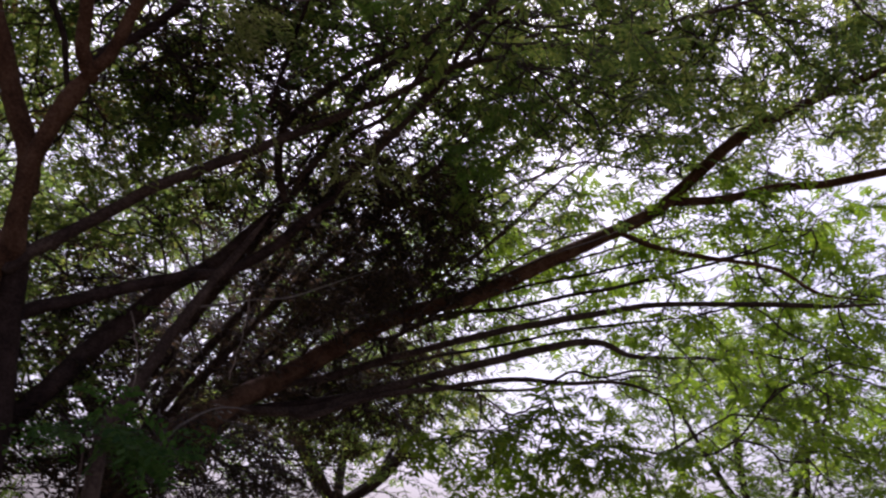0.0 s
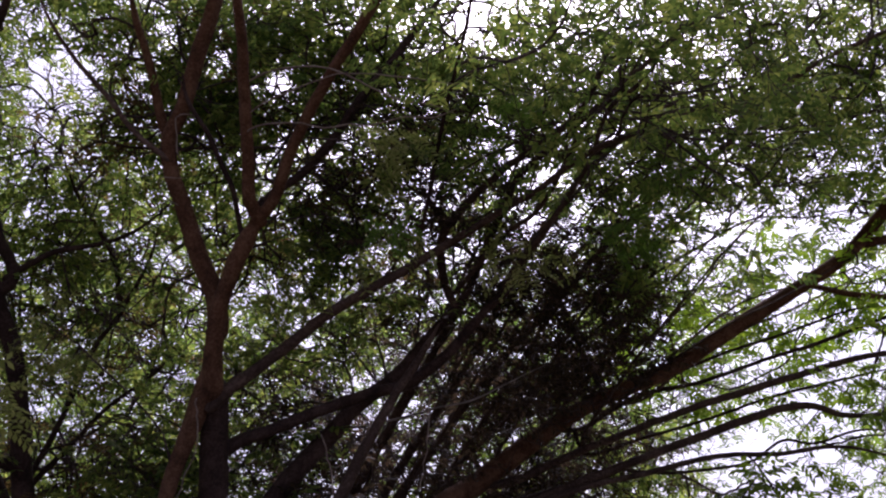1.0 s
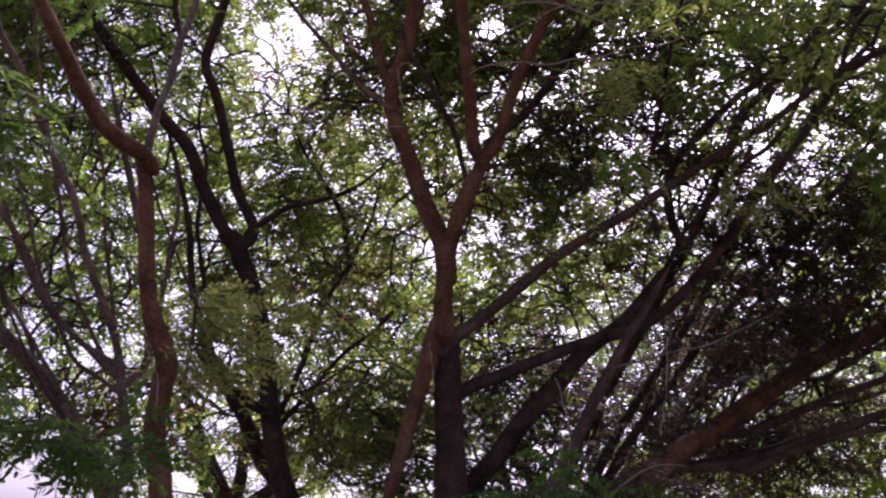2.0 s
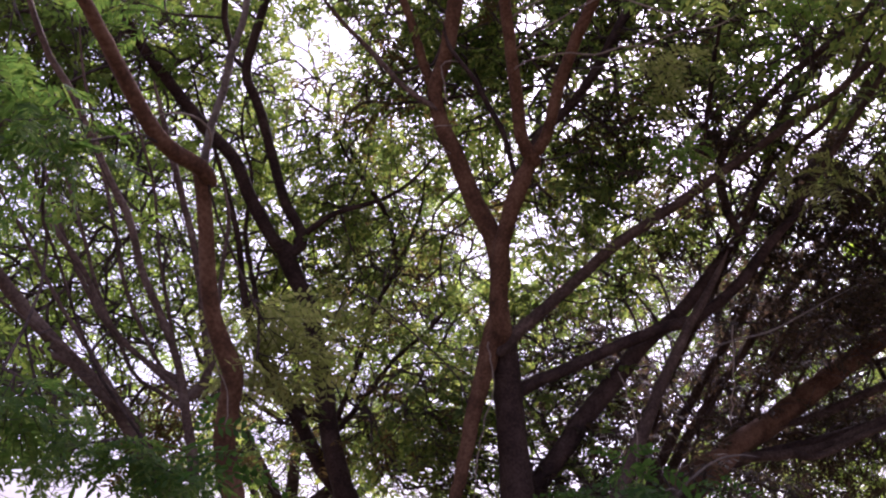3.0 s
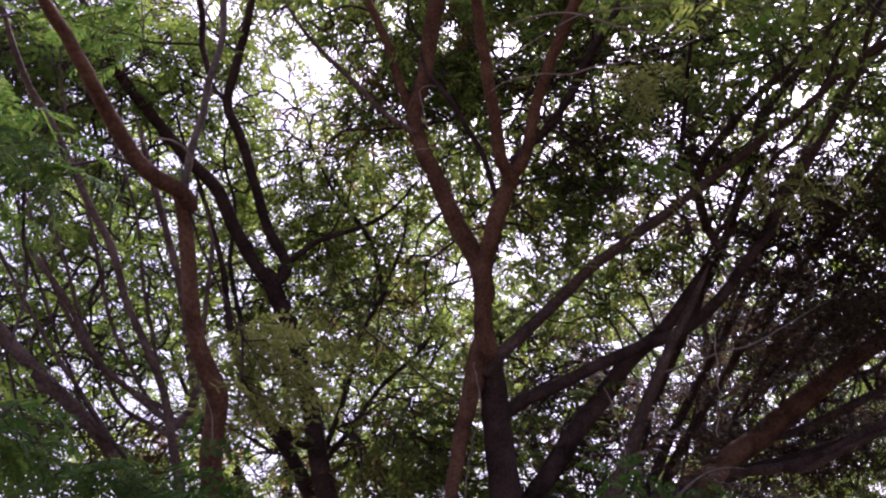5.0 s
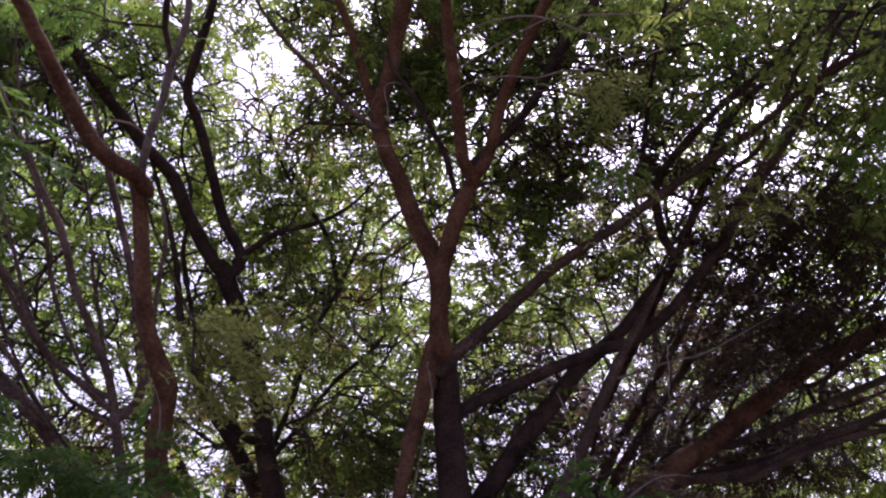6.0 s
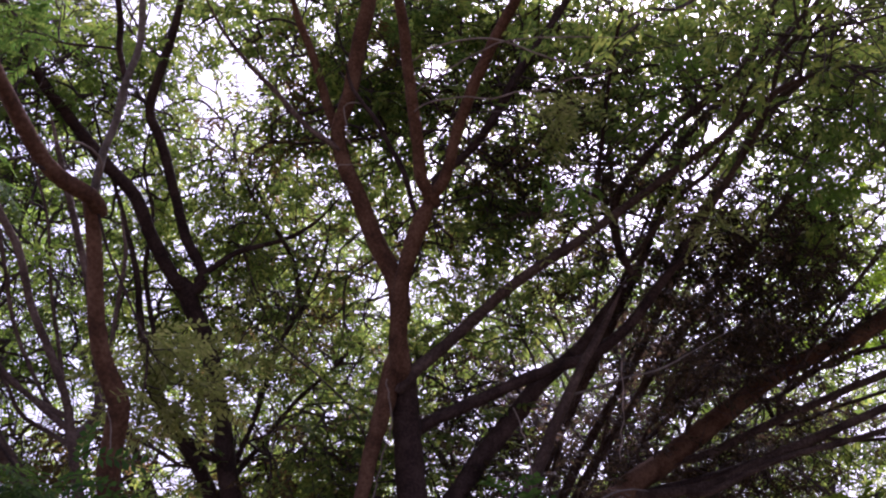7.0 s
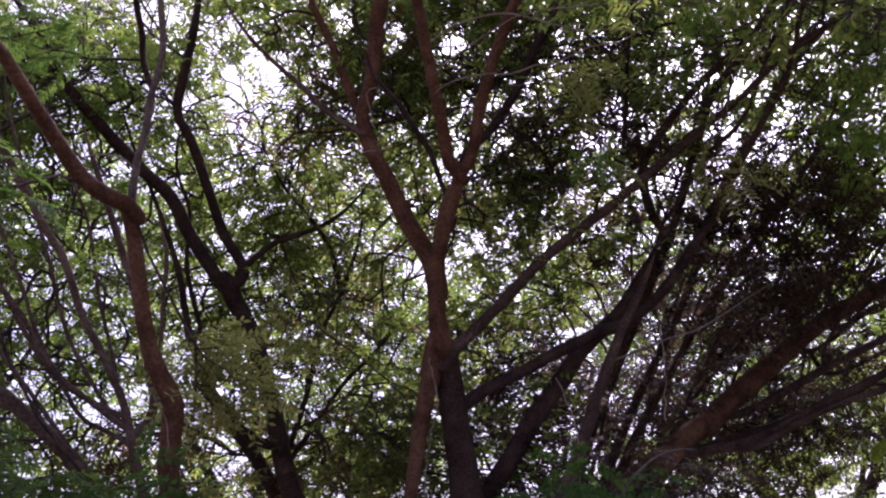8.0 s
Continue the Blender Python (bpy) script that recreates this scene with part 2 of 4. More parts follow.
def feather_leaf(rng, pairs, reach, long, wide, stalk=0.0):
    """A twice-divided leaf along +x: slender feathery blades in pairs along a drooping stalk. Quads as an array of n x 4 x 3."""
    quads = []
    sag, bend = rng.uniform(0.05, 0.5), rng.uniform(-0.3, 0.3)
    if stalk:
        quads += leaf_stalk(reach, bend, sag, stalk)
    for k in range(pairs):
        u = (k + 0.7) / pairs
        foot = np.array((reach * u, bend * reach * u * u, -sag * reach * u * u))
        full = (1.05 - 0.9 * (u - 0.55) ** 2) * long
        for s in (-1, 1):
            way = np.array((rng.uniform(0.45, 0.8), s * rng.uniform(0.75, 1.0), rng.uniform(-0.4, 0.15)))
            way /= np.linalg.norm(way)
            across = np.cross((rng.normal(scale=0.25), rng.normal(scale=0.25), 1.0), way)
            across /= np.linalg.norm(across)
            quads += blade(foot, way, across, full * rng.uniform(0.8, 1.15), wide * rng.uniform(0.75, 1.2), rng.uniform(0.0, 0.6))
    return np.array(quads)


def pinnate_leaf(rng, pairs, reach, long, wide, stalk=0.0):
    """A once-divided leaf along +x: separate oval leaflets in two rows on an arching stalk."""
    quads = []
    sag, bend = rng.uniform(0.25, 0.8), rng.uniform(-0.25, 0.25)
    if stalk:
        quads += leaf_stalk(reach, bend, sag, stalk)
    for k in range(pairs):
        u = (k + 0.8) / pairs
        foot = np.array((reach * u, bend * reach * u * u, -sag * reach * u * u))
        for s in (-1, 1):
            way = np.array((rng.uniform(0.3, 0.6), s, rng.uniform(-0.6, -0.05)))
            way /= np.linalg.norm(way)
            across = np.cross((rng.normal(scale=0.2), rng.normal(scale=0.2), 1.0), way)
            across /= np.linalg.norm(across)
            l, w = long * rng.uniform(0.8, 1.1), across * wide * rng.uniform(0.4, 0.55)
            quads.append([foot, foot + way * l * 0.5 - w, foot + way * l, foot + way * l * 0.5 + w])
    return np.array(quads)


def spray_template(rng, leaves, length, make=feather_leaf, **kind):
    """Leaves in turn along a twig on +x. Returns quads, and for each quad the leaf it belongs to."""
    quads, owner = [], []
    for i in range(leaves):
        q = make(rng, **kind)
        a = rng.uniform(0.5, 1.15) * (1 if i % 2 else -1)
        tilt, roll = rng.uniform(-0.45, 0.25), rng.uniform(-0.45, 0.45)
        m = np.array(Euler((roll, -tilt, a)).to_matrix())
        quads.append(q @ m.T + (length * (i + 0.6) / leaves, 0, 0))
        owner.append(np.full(len(q), i))
    if "stalk" in kind:
        quads.append(np.array(leaf_stalk(length * 0.95, 0.0, 0.0, kind["stalk"] * 1.6)))
        owner.append(np.zeros(3, int))
    return np.concatenate(quads), np.concatenate(owner)


def spray_axes(ways, rng, tumble):
    """Axes of sprays that lie rather flat along their twigs, as columns."""
    flat = ways * (1, 1, 0.4)
    x = flat / (np.linalg.norm(flat, axis=1, keepdims=True) + 1e-9)
    y = np.cross((0, 0, 1.0), x) + rng.normal(scale=tumble, size=x.shape)
    y -= (y * x).sum(1, keepdims=True) * x
    y /= np.linalg.norm(y, axis=1, keepdims=True) + 1e-9
    z = np.cross(x, y)
    return np.stack([x, y, z], 2)


def sprays(spots, ways, templates, rng, grow, tumble):
    """All leaflets of the sprays at spots that point along ways, without those in the gaps of the crown."""
    out = []
    which = rng.integers(len(templates), size=len(spots))
    axes = spray_axes(ways, rng, tumble)
    size = rng.uniform(0.8, 1.25, len(spots)) * grow
    for k, (quads, owner) in enumerate(templates):
        sel = np.flatnonzero(which == k)
        m = axes[sel] * size[sel, None, None]
        world_q = np.einsum("nij,qvj->nqvi", m, quads) + spots[sel][:, None, None]
        for leaf in range(owner.max() + 1):
            block = world_q[:, owner == leaf]
            keep = ~in_gap(block.mean((1, 2))) | (rng.random(len(block)) < 0.2)
            out.append(block[keep].reshape(-1, 4, 3))
    return np.concatenate(out)


def single_sprays(spots, ways, templates, rng, grow, tumble, leaf_mat, twigs, base):
    """The sprays nearest to the path, each an object on the twigs that carry it; alike ones share a mesh."""
    meshes = [mesh_of("leaf_spray", q.reshape(-1, 3), np.arange(len(q) * 4).reshape(-1, 4), leaf_mat, False) for q, _ in templates]
    axes = spray_axes(ways, rng, tumble)
    for spot, m in zip(spots, axes):
        ob = new("leaf_spray", meshes[rng.integers(len(meshes))])
        ob.parent = twigs
        ob.matrix_basis = Matrix.Translation(Vector(spot - base)) @ Matrix(m * rng.uniform(0.8, 1.25) * grow).to_4x4()


CROWNS = {}
CROWNS["mid_tree"] = [
    (0.12, 5.90, 2.55, 0.40, 0.40, 0.55, 38),
    # Added foliage above the view, to shade the near leaves on the left.
    (-0.55, 4.05, 5.50, 0.80, 0.55, 0.30, 45),
    (-2.73, 5.06, 4.98, 0.81, 0.50, 0.77, 75),
    (-2.05, 5.18, 5.45, 0.87, 0.50, 0.57, 50),
    (-2.07, 5.36, 5.18, 1.13, 0.70, 0.96, 95),
    (-0.73, 6.22, 4.45, 0.79, 0.80, 1.06, 145),
    (-0.37, 6.52, 3.45, 0.74, 0.80, 0.96, 60),
    (-1.03, 6.62, 2.70, 1.44, 0.70, 0.48, 60),
    (-1.52, 5.78, 5.62, 1.20, 0.70, 0.55, 60),
    (-1.04, 6.12, 5.04, 0.74, 0.70, 0.92, 70),
    (-1.41, 6.32, 3.93, 0.53, 0.50, 0.49, 60),
    (-0.20, 6.87, 2.84, 0.63, 0.50, 0.40, 60),
]
CROWNS["mid_tree_brown"] = [
    (-1.40, 5.35, 2.50, 0.40, 0.30, 0.35, 34),
    (-0.35, 6.40, 3.40, 0.75, 0.60, 0.90, 55),
    (0.05, 6.10, 2.70, 0.50, 0.40, 0.50, 30),
    (-1.10, 6.30, 2.75, 0.90, 0.50, 0.45, 35),
    (-0.15, 6.40, 4.25, 0.80, 0.60, 0.80, 50),
]
CROWNS["left_tree"] = [
    (-1.25, 2.50, 2.90, 0.24, 0.25, 0.12, 12),
    (-1.19, 2.60, 2.11, 0.14, 0.15, 0.10, 12),
    (-0.89, 3.03, 2.00, 0.27, 0.30, 0.09, 15),
    (-1.12, 2.47, 2.89, 0.12, 0.15, 0.09, 6),
    (-1.32, 2.17, 3.14, 0.15, 0.20, 0.12, 6),
    (-1.18, 2.95, 3.82, 0.18, 0.15, 0.09, 6),
    (-1.08, 2.95, 3.68, 0.09, 0.12, 0.06, 4),
]
CROWNS["left_tree_dry"] = [
    (-0.66, 3.60, 2.73, 0.09, 0.14, 0.04, 7),
    (-0.63, 3.64, 2.63, 0.11, 0.15, 0.05, 11),
    (-0.66, 3.68, 2.50, 0.10, 0.15, 0.05, 9),
    (-0.53, 3.70, 2.55, 0.08, 0.12, 0.06, 6),
]
CROWNS["far_left_tree"] = [
    (-2.56, 4.60, 5.00, 0.42, 0.35, 0.30, 50),
    (-2.10, 4.60, 4.65, 0.38, 0.35, 0.26, 42),
    (-2.35, 4.40, 4.10, 0.32, 0.30, 0.30, 30),
    (-1.75, 4.60, 5.00, 0.32, 0.35, 0.25, 22),
    (-2.34, 4.91, 3.55, 1.04, 0.70, 1.22, 180),
    (-2.20, 4.62, 2.41, 0.80, 0.60, 0.37, 80),
    (-1.71, 3.53, 2.28, 0.30, 0.30, 0.23, 32),
    (-1.95, 5.62, 4.63, 0.73, 0.50, 1.41, 120),
    (-2.63, 5.17, 3.05, 0.58, 0.50, 0.42, 45),
    (-2.03, 5.73, 3.18, 0.56, 0.40, 0.48, 60),
]
CROWNS["centre_tree"] = [
    (0.09, 5.07, 5.12, 1.03, 0.70, 0.75, 112),
    (1.07, 5.19, 4.97, 0.77, 0.70, 0.77, 92),
    (1.28, 5.63, 4.10, 0.85, 0.70, 0.69, 100),
    (0.88, 5.98, 4.68, 0.70, 0.70, 0.78, 76),
    (-0.03, 6.49, 4.18, 0.90, 0.80, 1.16, 115),
    (1.56, 5.19, 4.45, 1.03, 0.70, 0.79, 90),
    (2.08, 3.70, 4.84, 0.97, 0.90, 0.59, 75),
    (2.98, 3.65, 4.54, 1.04, 0.90, 0.57, 80),
    (0.05, 5.26, 5.62, 1.27, 0.70, 0.46, 110),
    (1.45, 5.05, 5.64, 1.27, 0.70, 0.46, 150),
]
CROWNS["centre_tree"] += [
    (-0.41, 5.31, 5.68, 0.96, 0.60, 0.43, 70),
    (0.74, 4.98, 5.75, 0.93, 0.60, 0.42, 70),
    (1.64, 4.50, 5.74, 0.90, 0.60, 0.41, 60),
    (-0.28, 5.68, 5.09, 0.39, 0.50, 0.56, 24),
    (0.32, 6.07, 4.82, 0.35, 0.50, 0.53, 22),
    (0.22, 5.38, 4.90, 0.37, 0.40, 0.49, 34),
    (1.21, 4.82, 5.40, 0.60, 0.40, 0.32, 34),
    (0.09, 5.26, 5.11, 0.61, 0.40, 0.37, 30),
]
CROWNS["centre_tree"] += [
    (1.25, 5.21, 5.34, 0.55, 0.40, 0.34, 26),
    # Unseen foliage added over the path; it keeps sky light off the fronts.
    (0.3, 1.6, 5.2, 1.5, 1.3, 0.6, 70),
    (1.6, 1.8, 5.4, 1.5, 1.3, 0.6, 60),
]
CROWNS["right_tree_dry_shade"] = [
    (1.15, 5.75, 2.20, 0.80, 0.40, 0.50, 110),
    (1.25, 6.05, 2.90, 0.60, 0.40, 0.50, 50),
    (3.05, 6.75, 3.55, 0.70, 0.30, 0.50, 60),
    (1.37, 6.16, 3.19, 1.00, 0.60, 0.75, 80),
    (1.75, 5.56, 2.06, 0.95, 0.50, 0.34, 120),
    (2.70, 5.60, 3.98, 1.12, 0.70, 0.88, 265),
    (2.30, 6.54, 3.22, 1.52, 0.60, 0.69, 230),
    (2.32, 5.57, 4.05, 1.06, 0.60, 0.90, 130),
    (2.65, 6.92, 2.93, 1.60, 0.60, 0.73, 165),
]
CROWNS["right_tree_dry_shade"] += [
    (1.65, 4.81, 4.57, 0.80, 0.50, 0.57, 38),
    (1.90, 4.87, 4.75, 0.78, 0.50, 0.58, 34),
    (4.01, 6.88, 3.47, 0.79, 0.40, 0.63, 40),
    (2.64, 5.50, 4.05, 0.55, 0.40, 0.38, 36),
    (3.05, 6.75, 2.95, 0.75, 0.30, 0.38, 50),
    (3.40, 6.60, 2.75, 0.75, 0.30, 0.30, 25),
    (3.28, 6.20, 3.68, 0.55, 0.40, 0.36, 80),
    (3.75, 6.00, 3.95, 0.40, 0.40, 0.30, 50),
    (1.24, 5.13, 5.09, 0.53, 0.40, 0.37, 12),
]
CROWNS["right_tree"] = [
    (0.55, 5.90, 2.40, 0.55, 0.40, 0.55, 70),
    (0.81, 6.02, 3.37, 0.82, 0.50, 0.82, 75),
    (3.90, 5.48, 5.03, 1.17, 0.80, 0.97, 130),
    (4.30, 4.59, 5.77, 1.26, 0.80, 0.97, 130),
    (2.78, 5.43, 5.32, 1.38, 0.80, 0.69, 180),
    (5.20, 5.05, 5.69, 1.77, 0.80, 0.81, 240),
    (5.86, 3.76, 5.77, 1.36, 0.80, 0.79, 210),
    (2.89, 5.02, 5.59, 1.16, 0.70, 0.67, 75),
    (3.32, 4.58, 6.29, 1.18, 0.70, 0.47, 80),
    (4.72, 4.30, 6.32, 1.02, 0.70, 0.61, 80),
    (3.81, 5.37, 6.05, 1.54, 0.70, 0.51, 90),
]
CROWNS["right_tree"] += [
    (3.65, 5.80, 4.65, 0.45, 0.40, 0.35, 60),
    (4.10, 6.20, 4.75, 0.45, 0.40, 0.35, 45),
    (4.25, 7.26, 3.42, 0.72, 0.60, 0.50, 70),
    (3.40, 7.81, 2.83, 1.38, 0.40, 0.28, 80),
    (4.04, 7.46, 3.07, 1.10, 0.40, 0.44, 110),
    # Two more unseen masses added high up, to block light from the sky.
    (4.0, 3.6, 6.60, 1.9, 1.6, 0.8, 150),
    (5.5, 3.0, 5.51, 1.9, 1.6, 0.8, 120),
]
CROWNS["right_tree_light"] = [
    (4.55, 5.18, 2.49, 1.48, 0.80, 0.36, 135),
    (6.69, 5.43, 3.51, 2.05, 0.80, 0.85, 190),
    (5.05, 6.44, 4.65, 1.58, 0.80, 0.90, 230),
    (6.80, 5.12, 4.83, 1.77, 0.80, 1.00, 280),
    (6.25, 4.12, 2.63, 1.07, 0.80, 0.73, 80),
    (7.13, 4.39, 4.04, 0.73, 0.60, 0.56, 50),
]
CROWNS["centre_tree_brown"] = [
    (0.05, 5.10, 5.15, 0.95, 0.60, 0.70, 38),
    (-0.45, 5.60, 4.90, 0.60, 0.60, 0.60, 24),
    (0.85, 5.70, 4.50, 0.70, 0.60, 0.70, 34),
    (1.40, 5.15, 4.60, 0.85, 0.60, 0.70, 34),
    (0.75, 5.00, 5.65, 0.90, 0.60, 0.42, 22),
]
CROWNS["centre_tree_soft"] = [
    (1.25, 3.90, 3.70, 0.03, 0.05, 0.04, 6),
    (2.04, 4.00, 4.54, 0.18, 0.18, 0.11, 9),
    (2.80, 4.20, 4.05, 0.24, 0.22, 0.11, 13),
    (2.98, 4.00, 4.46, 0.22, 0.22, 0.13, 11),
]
CROWNS["centre_tree_dry"] = [
    (1.12, 4.09, 4.22, 0.22, 0.20, 0.18, 8),
    (1.30, 4.15, 3.95, 0.20, 0.20, 0.18, 6),
    (2.20, 4.49, 3.83, 0.25, 0.20, 0.14, 14),
    (-0.44, 5.15, 3.26, 0.35, 0.20, 0.25, 22),
    (0.94, 4.90, 3.53, 0.24, 0.20, 0.17, 10),
]
# Clearings between the crowns, where the sky shows: a middle, a half axis and a radius.
CLEARINGS = np.array([
    (-0.82, 5.60, 5.42, -0.40, 2.5, 1.75, 0.27),
    (-2.65, 5.30, 3.95, -1.15, 2.3, 1.05, 0.20),
    (0.72, 5.60, 3.95, 0.3, 2.2, 0.95, 0.12),
    (1.68, 5.60, 3.25, 0.65, 2.2, 0.65, 0.24),
    (2.45, 5.70, 2.85, 0.95, 2.3, 0.50, 0.17),
    (2.85, 5.40, 5.15, 1.15, 2.2, 1.45, 0.11),
    (0.62, 5.00, 5.30, 0.25, 2.0, 1.55, 0.11),
    (0.22, 5.00, 5.35, 0.1, 2.0, 1.55, 0.10),
    (4.60, 5.20, 4.20, 1.9, 2.1, 1.05, 0.16),
    (4.75, 3.70, 5.30, 2.1, 1.6, 1.65, 0.09),
])


def in_gap(p):
    """Whether points lie in one of the clearings, which have ragged edges."""
    hit = np.zeros(len(p), bool)
    if not len(p):
        return hit
    ragged = np.sin(p * (9.1, 11.3, 10.2)).sum(1) * 0.14 + np.sin(p[:, ::-1] * (31.0, 27.0, 23.0)).sum(1) * 0.1
    for row in CLEARINGS:
        mid, half, r = row[:3], row[3:6], row[6]
        t = np.clip(((p - mid) @ half) / (half @ half), -1, 1)
        off = np.linalg.norm(p - mid - t[:, None] * half, axis=1)
        hit |= off < r * (1 + 0.3 * t) * (0.95 + ragged)
    return hit


def grow_crown(name, regions, templates, leaf_mat, seed, grow=1.0, amount=1.0, bare=0.0, twig_size=1.0, tumble=0.3, extra=1.0, label="feathery green leaflets with gaps of sky", single=False):
    """Twigs reach from the limbs into the regions of the crown, nearest first, and end in sprays of leaves."""
    rng = np.random.default_rng(seed)
    goals = []
    for x, y, z, rx, ry, rz, n in regions:
        k = int(n * amount * (1 + extra))
        g = rng.normal(size=(k, 3))
        g *= (rng.random((k, 1)) ** 0.42) / np.linalg.norm(g, axis=1, keepdims=True)
        goals.append(g * (rx, ry, rz) + (x, y, z))
    goals = np.concatenate(goals)
    goals = goals[(goals[:, 2] > 0.4) & (~in_gap(goals) | (rng.random(len(goals)) < 0.45))]
    start = np.concatenate(NODES[name])
    near = np.array([np.min(((start[:, :3] - g) ** 2).sum(1)) for g in goals])
    goals = goals[np.argsort(near)]
    pool = np.empty((len(start) + 5 * len(goals), 7))
    pool[:len(start)], n = start, len(start)
    up = np.full(len(pool), -1)
    lines = []
    ends, ways = [], []
    for g in goals:
        off = g - pool[:n, :3]
        d = np.linalg.norm(off, axis=1) + 1e-6
        lean = (off * pool[:n, 3:6]).sum(1) / d
        i = int(np.argmin(d * (1.9 - 1.1 * lean) + 0.05))
        a, way = pool[i, :3], pool[i, 3:6]
        reach = d[i]
        mid = a + way * reach * 0.4 * max(0.0, lean[i]) + rng.normal(scale=0.035 * reach, size=3) + (0, 0, 0.04 * reach)
        t = np.linspace(0, 1, 6)[:, None]
        pts = (1 - t) ** 2 * a + 2 * t * (1 - t) * mid + t**2 * g
        pts[1:-1] += rng.normal(scale=0.009 * min(1.0, reach), size=(4, 3))
        dirs = np.gradient(pts, axis=0)
        dirs /= np.linalg.norm(dirs, axis=1, keepdims=True) + 1e-9
        pool[n:n + 5, :3], pool[n:n + 5, 3:6] = pts[1:], dirs[1:]
        up[n] = i
        up[n + 1:n + 5] = np.arange(n, n + 4)
        lines.append((pts, i, n))
        n += 5
        ends.append(pts[-1])
        ways.append(dirs[-1])
    load = np.zeros(n)
    load[len(start) + 4:n:5] = 1
    for i in range(n - 1, len(start) - 1, -1):
        load[up[i]] += load[i]
    thick = 0.0032 * twig_size * np.maximum(load, 1) ** 0.42
    made = []
    for pts, i, k in lines:
        r = thick[[k, k, k + 1, k + 2, k + 3, k + 4]]
        made.append(np.hstack([pts, np.minimum(r, 0.0105 * twig_size)[:, None]]))
    ends, ways = np.array(ends), np.array(ways)
    tips = [np.hstack([np.array([e, e + w * 0.16 * grow, e + w * (1, 1, 0.6) * 0.26 * grow]), np.array([[0.0032], [0.0024], [0.0015]]) * twig_size]) for e, w in zip(ends, ways)]
    base = np.array(TREES[name].matrix_world.translation)
    v, f = tubes(made + tips, 3)
    twigs = part("brushwood", mesh_of("brushwood", v - base, f, TWIG), TREES[name], label if single else "thin tangled brown twigs", "stuff")
    twigs.matrix_parent_inverse = Matrix()
    leafy = rng.random(len(ends)) >= 1 - (1 - bare) / (1 + extra)
    if single:
        single_sprays(ends[leafy], ways[leafy], templates, rng, grow, tumble, leaf_mat, twigs, base)
        return
    q = sprays(ends[leafy], ways[leafy], templates, rng, grow, tumble)
    part("crown", mesh_of("crown", q.reshape(-1, 3) - base, np.arange(len(q) * 4).reshape(-1, 4), leaf_mat, False), TREES[name],
         label, "stuff").matrix_parent_inverse = Matrix()


lrng = np.random.default_rng(11)
FINE = [spray_template(lrng, 4, 0.24, pairs=3, reach=0.085, long=0.052, wide=0.021) for _ in range(12)]
DENSE = [spray_template(lrng, 4, 0.24, pairs=4, reach=0.115, long=0.058, wide=0.025) for _ in range(12)]
MIXED = FINE + DENSE
DRY = [spray_template(lrng, 6, 0.28, pairs=3, reach=0.08, long=0.046, wide=0.018) for _ in range(12)]
COARSE = [spray_template(lrng, 4, 0.24, pairs=3, reach=0.10, long=0.055, wide=0.024) for _ in range(10)]
FEATHER = [spray_template(lrng, 4, 0.2, pairs=9, reach=0.15, long=0.046, wide=0.0145, stalk=0.004) for _ in range(8)]
OLIVE_SPRAY = [spray_template(lrng, 4, 0.2, pinnate_leaf, pairs=7, reach=0.17, long=0.050, wide=0.022, stalk=0.004) for _ in range(8)]
BROAD = [spray_template(lrng, 4, 0.2, pinnate_leaf, pairs=6, reach=0.15, long=0.050, wide=0.024, stalk=0.004) for _ in range(6)]

# ---- the trees ----
tree("left_tree", -0.55, 3.95, "slim tree with smooth reddish brown forked trunk", BARK_RED)
tree("mid_tree", -0.15, 6.35, "dark-barked forked tree behind a slimmer one", BARK_DARK)
tree("centre_tree", 0.55, 5.2, "multi-stemmed tree with reddish brown limbs and feathery leaves", BARK_RED)
tree("right_tree", 1.36, 6.6, "spreading tree with long reddish limbs and dense twigs", BARK_RED)
tree("far_left_tree", -1.15, 5.0, "low-forking tree with fanned grey-brown limbs", BARK_GREY)
ROOTS = {name: (ob.matrix_world.translation[0], ob.matrix_world.translation[1]) for name, ob in TREES.items()}
limb("left_tree", "trunk", rooted([(-0.71, 3.81, 1.81, 0.052), (-0.75, 3.76, 2.02, 0.049), (-0.78, 3.72, 2.16, 0.045), (-0.77, 3.67, 2.32, 0.044), (-0.76, 3.63, 2.43, 0.044), (-0.82, 3.56, 2.57, 0.036), (-0.86, 3.48, 2.73, 0.033), (-0.88, 3.38, 2.94, 0.031), (-0.89, 3.29, 3.08, 0.031), (-0.9, 3.22, 3.17, 0.033)], *ROOTS["left_tree"]))
limb("left_tree", "limb", [(-0.87, 3.25, 3.14, 0.032), (-0.89, 3.18, 3.16, 0.033), (-0.96, 3.1, 3.17, 0.033), (-1.01, 3.01, 3.2, 0.032), (-1.07, 2.89, 3.28, 0.031), (-1.13, 2.74, 3.37, 0.029), (-1.18, 2.59, 3.46, 0.026), (-1.22, 2.47, 3.51, 0.022), (-1.26, 2.31, 3.6, 0.019)])
limb("left_tree", "limb", [(-0.89, 3.24, 3.15, 0.0184), (-0.88, 3.19, 3.22, 0.0172), (-0.86, 3.13, 3.32, 0.0161), (-0.81, 3.06, 3.44, 0.0161), (-0.78, 2.98, 3.55, 0.0149), (-0.72, 2.89, 3.69, 0.0145), (-0.71, 2.78, 3.82, 0.0145), (-0.69, 2.64, 3.97, 0.0145)], BARK_PALE)
